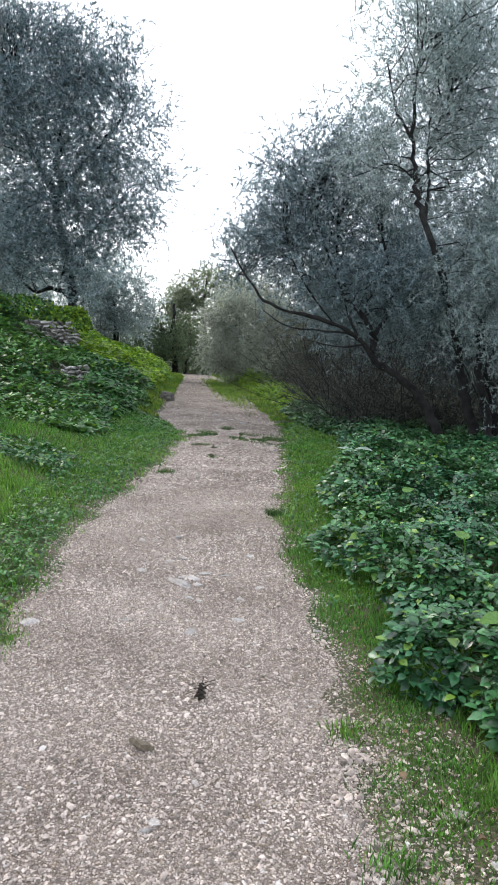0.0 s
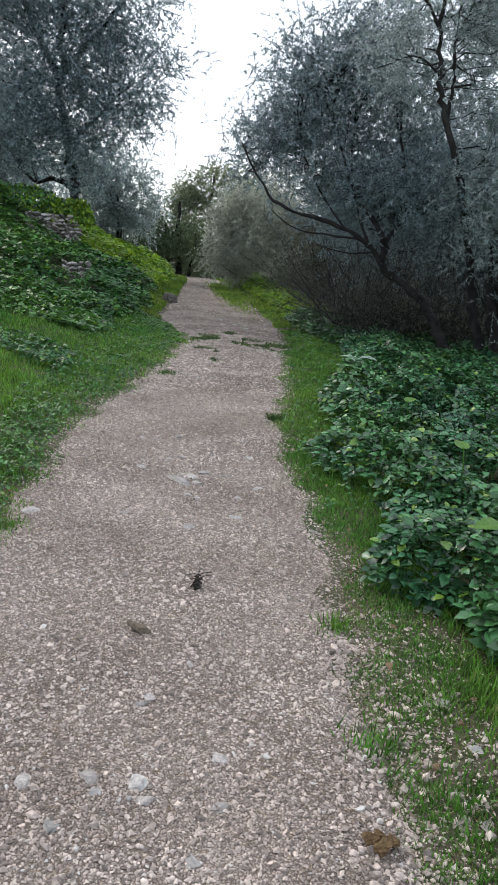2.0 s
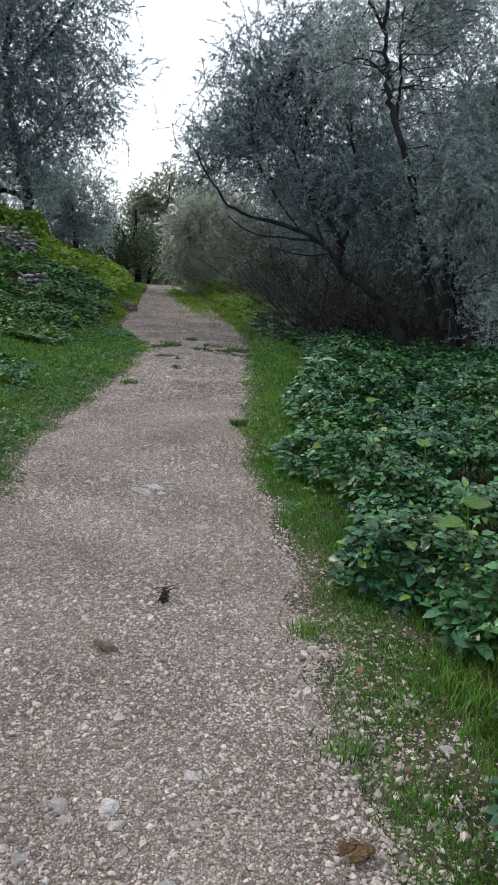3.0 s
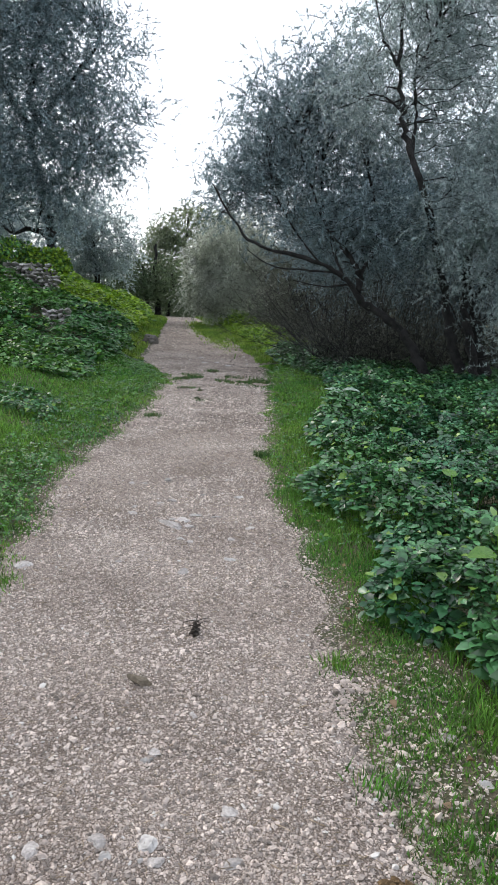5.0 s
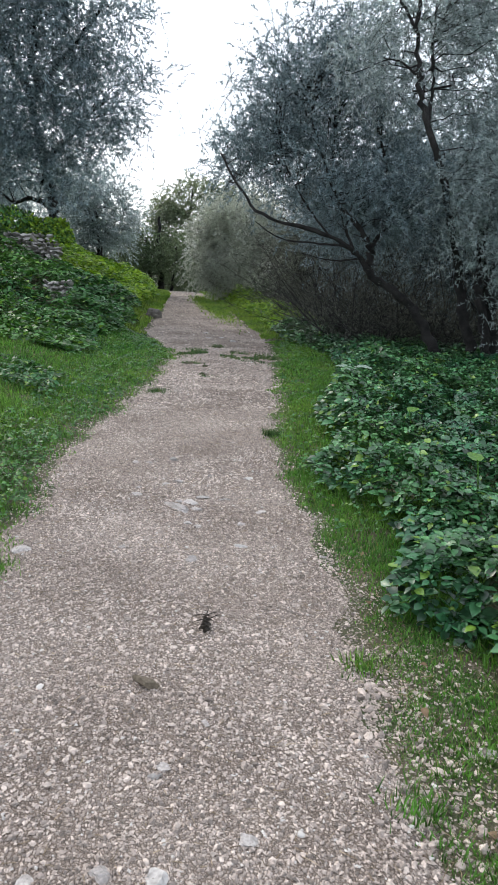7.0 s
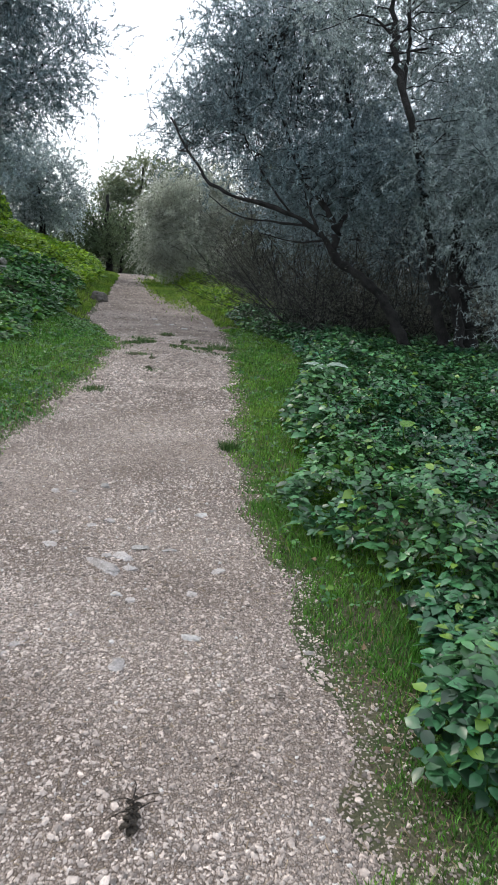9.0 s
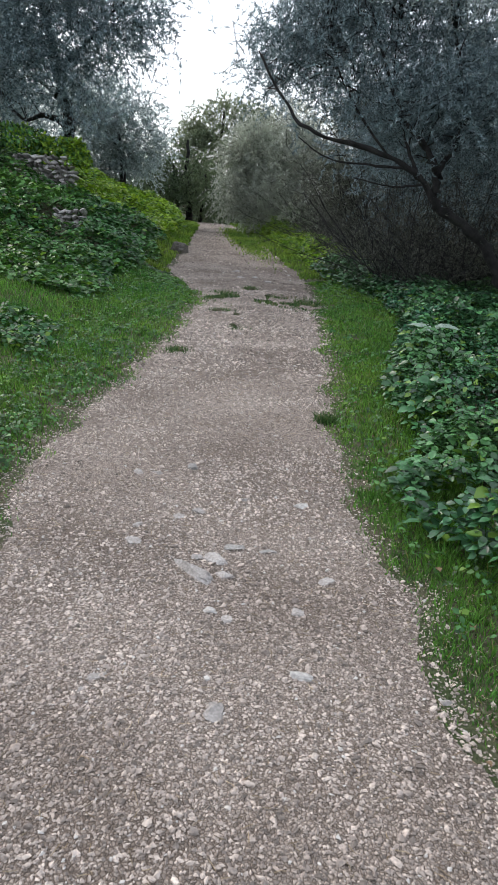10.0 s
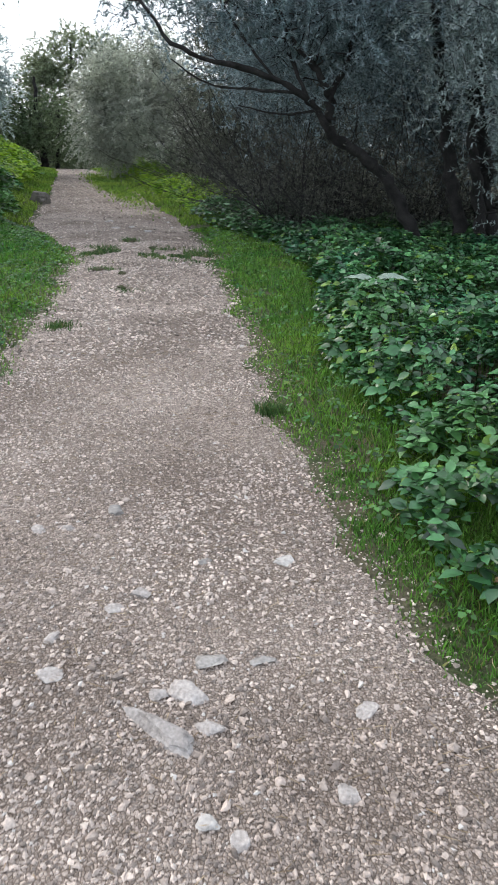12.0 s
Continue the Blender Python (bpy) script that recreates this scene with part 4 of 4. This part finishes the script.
# low broad weeds in the grass
bed = holder("verge_weeds", (-2.2, 8, gz(-2.2, 8)), label="small broad-leaved weeds among the grass", category="weeds")
n = 4200
y = 1.5 + 16 * r.random(n)
side = r.random(n) < 0.78
x = np.where(side, left_edge(y) - 0.05 - r.random(n) ** 0.8 * (left_edge(y) - ivy_left(y)), right_edge(y) + 0.1 + r.random(n) * np.maximum(0.1, ivy_right(y) - right_edge(y)))
keep = side | (y > 4.5)
x, y = x[keep], y[keep]
n = len(x)
pos, way, up, sz = leaf_cloud(x, y, 0.03 + 0.05 * r.random(n), r, 0.02 + 0.0016 * y + 0.012 * r.random(n))
v, f = scatter(FOLD_V, FOLD_F, pos, way, up, sz)
piece("foliage", fast_mesh("foliage", v, f, M_BANK_LEAF, True), bed, kind="stuff")

# ---- large single leaves in the bed ----
BIG = np.array([[0.45 + 0.52 * math.cos(a) + 0.10 * max(0.0, math.cos(a)) ** 6, 0.44 * math.sin(a) * (1 - 0.28 * math.cos(a)) * (1 + 0.05 * math.cos(9 * a)),
                 0.13 * abs(math.sin(a)) ** 1.3 - 0.10 * math.cos(a) ** 2 + 0.02 * math.cos(9 * a)] for a in np.linspace(math.pi, -math.pi, 37)[:-1]]) * np.array([1, 1, 0.6])


def big_leaf(at, size, turn, tilt, mat, label):
    bm = bmesh.new()
    c = bm.verts.new((0.4, 0, 0.0))
    ring = [bm.verts.new(p) for p in BIG]
    for i in range(len(ring)):
        bm.faces.new((c, ring[i], ring[i - 1]))
    me = bpy.data.meshes.new("blade")
    bm.to_mesh(me)
    bm.free()
    me.materials.append(mat)
    for p in me.polygons:
        p.use_smooth = False
    thing = holder("large_leaf", at, label=label, category="leaf")
    b = piece("blade", me, thing)
    b.matrix_parent_inverse = Matrix()
    b.matrix_basis = pose(0, 0, 0, abs(tilt), tilt * 0.4, 0) @ pose(0, 0, 0, 0, 0, turn) @ Matrix.Diagonal((size, size, size, 1))
    v, f = tubes([smooth_line([(at[0], at[1], at[2]), (at[0] + 0.03, at[1] + 0.02, at[2] * 0.6), (at[0] + 0.05, at[1] + 0.04, gz(at[0], at[1]) - 0.01)], 8)], [np.full(8, 0.005)], 5)
    piece("stalk", fast_mesh("stalk", v, f, M_GRASS, True), thing)
    return thing


# flat leaves with the sky's reflection put into their pale colour
big_leaf((0.99, 8.46, 0.565), 0.17, 250, 4, M_PALE_LEAF, "broad leaf above the bed, painted pale grey-green as sky sheen")
big_leaf((0.95, 8.4, 0.56), 0.20, 150, 3, M_PALE_LEAF, "broad leaf above the bed, painted pale grey-green as sky sheen")
big_leaf((1.0, 8.45, 0.57), 0.20, -18, -3, M_PALE_LEAF, "broad leaf above the bed, painted pale grey-green as sky sheen")
big_leaf((1.28, 3.35, 0.52), 0.13, 20, 14, M_BIG_LEAF, "bright green broad leaf above darker leaves")
big_leaf((1.22, 3.2, 0.48), 0.12, 190, -12, M_BIG_LEAF, "bright green broad leaf above darker leaves")
big_leaf((1.36, 4.6, 0.50), 0.11, 100, 12, M_BIG_LEAF, "bright green broad leaf above darker leaves")
big_leaf((1.25, 6.3, 0.48), 0.11, 40, -10, M_BIG_LEAF, "bright green broad leaf above darker leaves")

# ---- gravel on the path ----
def gravel(name, n, y0, y1, small, large, seed, label, out=0.22, round_=False, verge=False, lean=1.0):
    r = np.random.default_rng(seed)
    y = y0 + (y1 - y0) * r.random(n) ** lean
    a, b = left_edge(y) - out, right_edge(y) + out
    u = r.random(n)
    if verge:
        a = b - out - 0.1
    x = a + (b - a) * u
    keep = r.random(n) < np.clip(np.minimum(x - a + out * verge, b - x) / (out * 1.3), 0.12, 1) * (0.82 + 0.18 * wave(x, y, 0.7, 50))
    x, y = x[keep], y[keep]
    n = len(x)
    s = small * (large / small) ** (r.random(n) ** 2.8)
    shape = [ICO_V * r.uniform(0.68, 1.25, (12, 1)) + r.normal(0, 0.08, (12, 3)) if round_ else CHIP_V * r.uniform(0.75, 1.15, (6, 1)) + r.normal(0, 0.2, (6, 3)) for _ in range(8)]
    vs, fs, base = [], [], 0
    kind = r.integers(0, 8, n)
    for k in range(8):
        m = kind == k
        ang = r.uniform(0, 2 * np.pi, m.sum())
        flat = np.stack([s[m] * r.uniform(0.8, 1.4, m.sum()), s[m] * r.uniform(0.6, 1.0, m.sum()), s[m] * r.uniform(0.45, 0.8, m.sum())], -1) * 0.5
        pos = np.stack([x[m], y[m], path_top(x[m], y[m]) + flat[:, 2] * 0.3], -1)
        v, f = scatter(shape[k], ICO_F if round_ else CHIP_F, pos, np.stack([np.cos(ang), np.sin(ang), r.normal(0, 0.2, m.sum())], -1), r.normal(0, 0.25, (m.sum(), 3)) + np.array([0, 0, 1]), flat)
        vs.append(v)
        fs.append(f + base)
        base += len(v)
    return tagged(new(name, fast_mesh(name, np.vstack(vs), np.vstack(fs), M_PEBBLE)), label, "gravel", kind="stuff")


gravel("gravel", 7000, 1.0, 6.5, 0.012, 0.032, 501, "loose angular limestone gravel on the footpath", round_=True, lean=1.2)
gravel("gravel", 84000, 1.0, 8.5, 0.0095, 0.022, 507, "packed angular limestone gravel on the footpath", lean=1.3)
gravel("gravel", 44000, 1.0, 5.0, 0.007, 0.013, 506, "fine limestone chips between the larger gravel", lean=1.2)
gravel("gravel", 14000, -4, 1.0, 0.013, 0.032, 505, "loose limestone gravel at the start of the path")
gravel("gravel", 22000, 8.5, 15.5, 0.015, 0.042, 502, "scattered limestone gravel further along the path")
gravel("gravel", 15000, 1.2, 3.2, 0.008, 0.027, 504, "coarse pale gravel spilling into the verge grass", 0.62, False, True)
gravel("gravel", 500, 1.3, 2.9, 0.024, 0.046, 508, "broken limestone lumps among the verge grass", 0.5, True, True)
gravel("gravel", 4000, 15.5, 30, 0.02, 0.07, 503, "scattered stones on the far path", 0.05)

# bits of dry straw
r = np.random.default_rng(520)
n = 4200
y = 1.0 + 8 * r.random(n)
y[:1200] = 1.3 + 3.2 * r.random(1200)
x = left_edge(y) + (right_edge(y) - left_edge(y) + 0.25) * r.random(n)
x[:1200] = right_edge(y[:1200]) + 0.55 * r.random(1200)
a = r.uniform(0, 2 * np.pi, n)
p0 = np.stack([x, y, path_top(x, y) + 0.008], -1)
ln = r.uniform(0.012, 0.065, (n, 1)) * r.uniform(0.5, 1, (n, 1))
p2 = p0 + np.stack([np.cos(a), np.sin(a), r.normal(0, 0.15, n)], -1) * ln
v, f = tubes(np.stack([p0, (p0 + p2) / 2 + r.normal(0, 0.002, (n, 3)), p2], 1), np.tile([[0.0012, 0.0014, 0.0008]], (n, 1)), 3)
tagged(new("straw", fast_mesh("straw", v, f, M_STRAW)), "bits of dry straw and twig among the gravel", "litter", kind="stuff")


# ---- single stones ----
def stone(x, y, size, turn, mat, seed, label, sink=0.5, waist=0.0, rough=0.22, cuts=6):
    ob = new("stone", rock_mesh("stone", size, mat, seed, rough, cuts, waist))
    ob.matrix_world = pose(x, y, float(path_top(x, y)) - sink * size[2], 0, 0, turn)
    return tagged(ob, label, "stone")


stone(-3.66, 22.4, (0.50, 0.38, 0.36), 20, M_BOULDER, 600, "dark grey boulder at the path edge below the bank", 0.15)
stone(-0.35, 2.755, (0.115, 0.052, 0.04), -24, M_BROWN_STONE, 609, "flat brown stone lying on the gravel", 0.05, 0.0, 0.06, 16)
stone(-0.505, 4.87, (0.265, 0.07, 0.045), -42, M_WHITE_STONE, 602, "long white limestone fragment set in the path", 0.3, 0.25)
stone(-0.44, 5.03, (0.13, 0.075, 0.04), -40, M_WHITE_STONE, 603, "white limestone fragment set in the path")
stone(-0.38, 5.15, (0.10, 0.07, 0.035), 10, M_STONE, 604, "grey stone set in the path")
stone(-0.385, 4.88, (0.09, 0.05, 0.035), -30, M_WHITE_STONE, 605, "white stone set in the path")
stone(-0.52, 5.02, (0.06, 0.05, 0.03), 0, M_WHITE_STONE, 606, "small white stone set in the path")
for i, (sx, sy, sl) in enumerate([(-0.21, 5.15, 0.09), (0.05, 4.92, 0.08), (-0.06, 4.65, 0.075), (-0.41, 4.59, 0.06), (-0.84, 5.12, 0.08), (-0.85, 5.3, 0.07), (-0.71, 6.12, 0.1), (-0.59, 5.53, 0.08), (-0.68, 5.45, 0.07), (-0.07, 5.69, 0.08), (-1.02, 6.01, 0.09), (-0.9, 6.02, 0.08), (-0.36, 5.71, 0.06), (-0.34, 4.54, 0.06), (-0.31, 4.02, 0.09), (-0.05, 4.23, 0.085), (-0.73, 4.13, 0.06), (-0.75, 4.06, 0.04), (-0.15, 1.86, 0.08), (-0.12, 1.8, 0.06), (0.1, 1.8, 0.075), (-0.35, 1.66, 0.07), (-0.3, 1.86, 0.07), (0.08, 2.02, 0.06), (-0.27, 1.8, 0.05), (-0.48, 1.82, 0.08), (-0.09, 2.54, 0.045), (-0.22, 2.26, 0.05), (0.89, 2.47, 0.075), (-1.26, 3.99, 0.13), (0.95, 2.2, 0.07), (1.05, 2.05, 0.08), (0.9, 1.85, 0.06), (0.05, 1.6, 0.06), (-0.2, 2.3, 0.05), (0.43, 4.2, 0.05), (-0.9, 16.9, 0.22), (-1.5, 17.6, 0.2), (-1.7, 18.8, 0.2), (-1.2, 17.8, 0.14)]):
    stone(sx, sy, (sl, sl * (0.6 + 0.07 * (i % 5)), sl * (0.26 + 0.04 * (i % 4))), 47 * i, M_WHITE_STONE if i % 3 else M_WALL, 620 + i, "pale limestone fragment set in the gravel path" if i % 3 else "grey stone set in the gravel path")

# dark clods at the grassy strip
for i, (cx, cy, cl) in enumerate([(-1.13, 15.45, 0.22), (-1.35, 12.5, 0.20), (-1.05, 12.2, 0.13), (-0.75, 14.6, 0.18), (-1.0, 11.3, 0.14)]):
    ob = new("earth_clod", rock_mesh("earth_clod", (cl, cl * 0.6, 0.05), M_SOIL, 700 + i, 0.3, 4))
    ob.matrix_world = pose(cx, cy, float(path_top(cx, cy)) - 0.012, 0, 0, 30 * i)
    tagged(ob, "dark mossy clod of earth on the path", "clod")

# charred cone with twigs
cone = holder("charred_cone", (-0.161, 3.276, float(path_top(-0.161, 3.276))), label="blackened cone with thin twigs lying on the gravel", category="cone")
for i in range(26):
    t = i / 26
    a = i * 2.4
    ob = piece("scale", fast_mesh("scale", unit(ICO_V) * np.array([0.014, 0.010, 0.005]) * (1.25 - 0.5 * t), ICO_F, M_CHAR), cone)
    ob.matrix_parent_inverse = Matrix()
    ob.matrix_basis = pose(0.016 * math.cos(a) * (0.45 + 0.55 * abs(math.sin(3 * math.pi * t))), -0.06 + 0.115 * t, 0.017 + 0.015 * math.sin(a), 25 * math.sin(a), 30, math.degrees(a))
for a, b in (((-0.17, 3.33, 0.03), (-0.09, 3.36, 0.04)), ((-0.16, 3.35, 0.03), (-0.165, 3.41, 0.04)), ((-0.16, 3.34, 0.03), (-0.225, 3.35, 0.015)), ((-0.15, 3.30, 0.03), (-0.09, 3.33, 0.04)), ((-0.165, 3.31, 0.02), (-0.22, 3.28, 0.02))):
    a, b = [(p[0], p[1] - 0.05, p[2]) for p in (a, b)]
    m_ = tuple((p + q) / 2 + 0.006 for p, q in zip(a, b))
    v, f = tubes([smooth_line([a, m_, b], 7)], [np.linspace(0.0026, 0.0012, 7)], 5)
    piece("twig", fast_mesh("twig", v, f, M_CHAR, True), cone)

# dung
dung = holder("dung", (0.57, 1.73, float(path_top(0.57, 1.73))), label="dry brown animal dung with straw on the gravel", category="dung")
for i, (dx, dy, sz_) in enumerate([(-0.035, 0.01, 0.05), (0.005, -0.012, 0.055), (0.03, 0.012, 0.045), (0.0, 0.03, 0.04)]):
    me = rock_mesh("lump", (sz_ * 1.2, sz_, sz_ * 0.7), M_DUNG, 740 + i, 0.45, 4)
    ob = piece("lump", me, dung)
    ob.matrix_parent_inverse = Matrix()
    ob.matrix_basis = pose(dx, dy, 0.0, 0, 0, 60 * i)

# fallen dry leaves
DRY = LEAF_V * np.array([1, 1.1, 2.2])
DRY_ME = [fast_mesh("dry_leaf", DRY * np.array([1, 1, k]), LEAF_F, M_DEAD_LEAF, True) for k in (1, 1.6, -1.2)]
r = np.random.default_rng(760)
spots = [(0.52, 5.75), (0.58, 5.7), (0.62, 5.45), (0.55, 5.05), (0.60, 4.6), (0.66, 4.2), (0.75, 3.0), (0.9, 2.3), (0.8, 2.1), (1.0, 2.45), (0.45, 6.3), (0.63, 3.6), (0.7, 2.7), (0.5, 3.9), (0.95, 1.95), (0.4, 6.9), (0.35, 7.8), (-1.55, 5.0), (-1.75, 6.2), (-1.5, 4.3)]
for i, (lx, ly) in enumerate(spots):
    ob = new("dry_leaf", DRY_ME[i % 3])
    s_ = r.uniform(0.022, 0.045)
    ob.matrix_world = pose(lx, ly, float(path_top(lx, ly)) + 0.025, r.uniform(-15, 15), r.uniform(-15, 15), r.uniform(0, 360)) @ Matrix.Diagonal((s_, s_, s_, 1))
    tagged(ob, "curled brown fallen leaf lying in the grass", "leaf", "fallen leaves by the path")
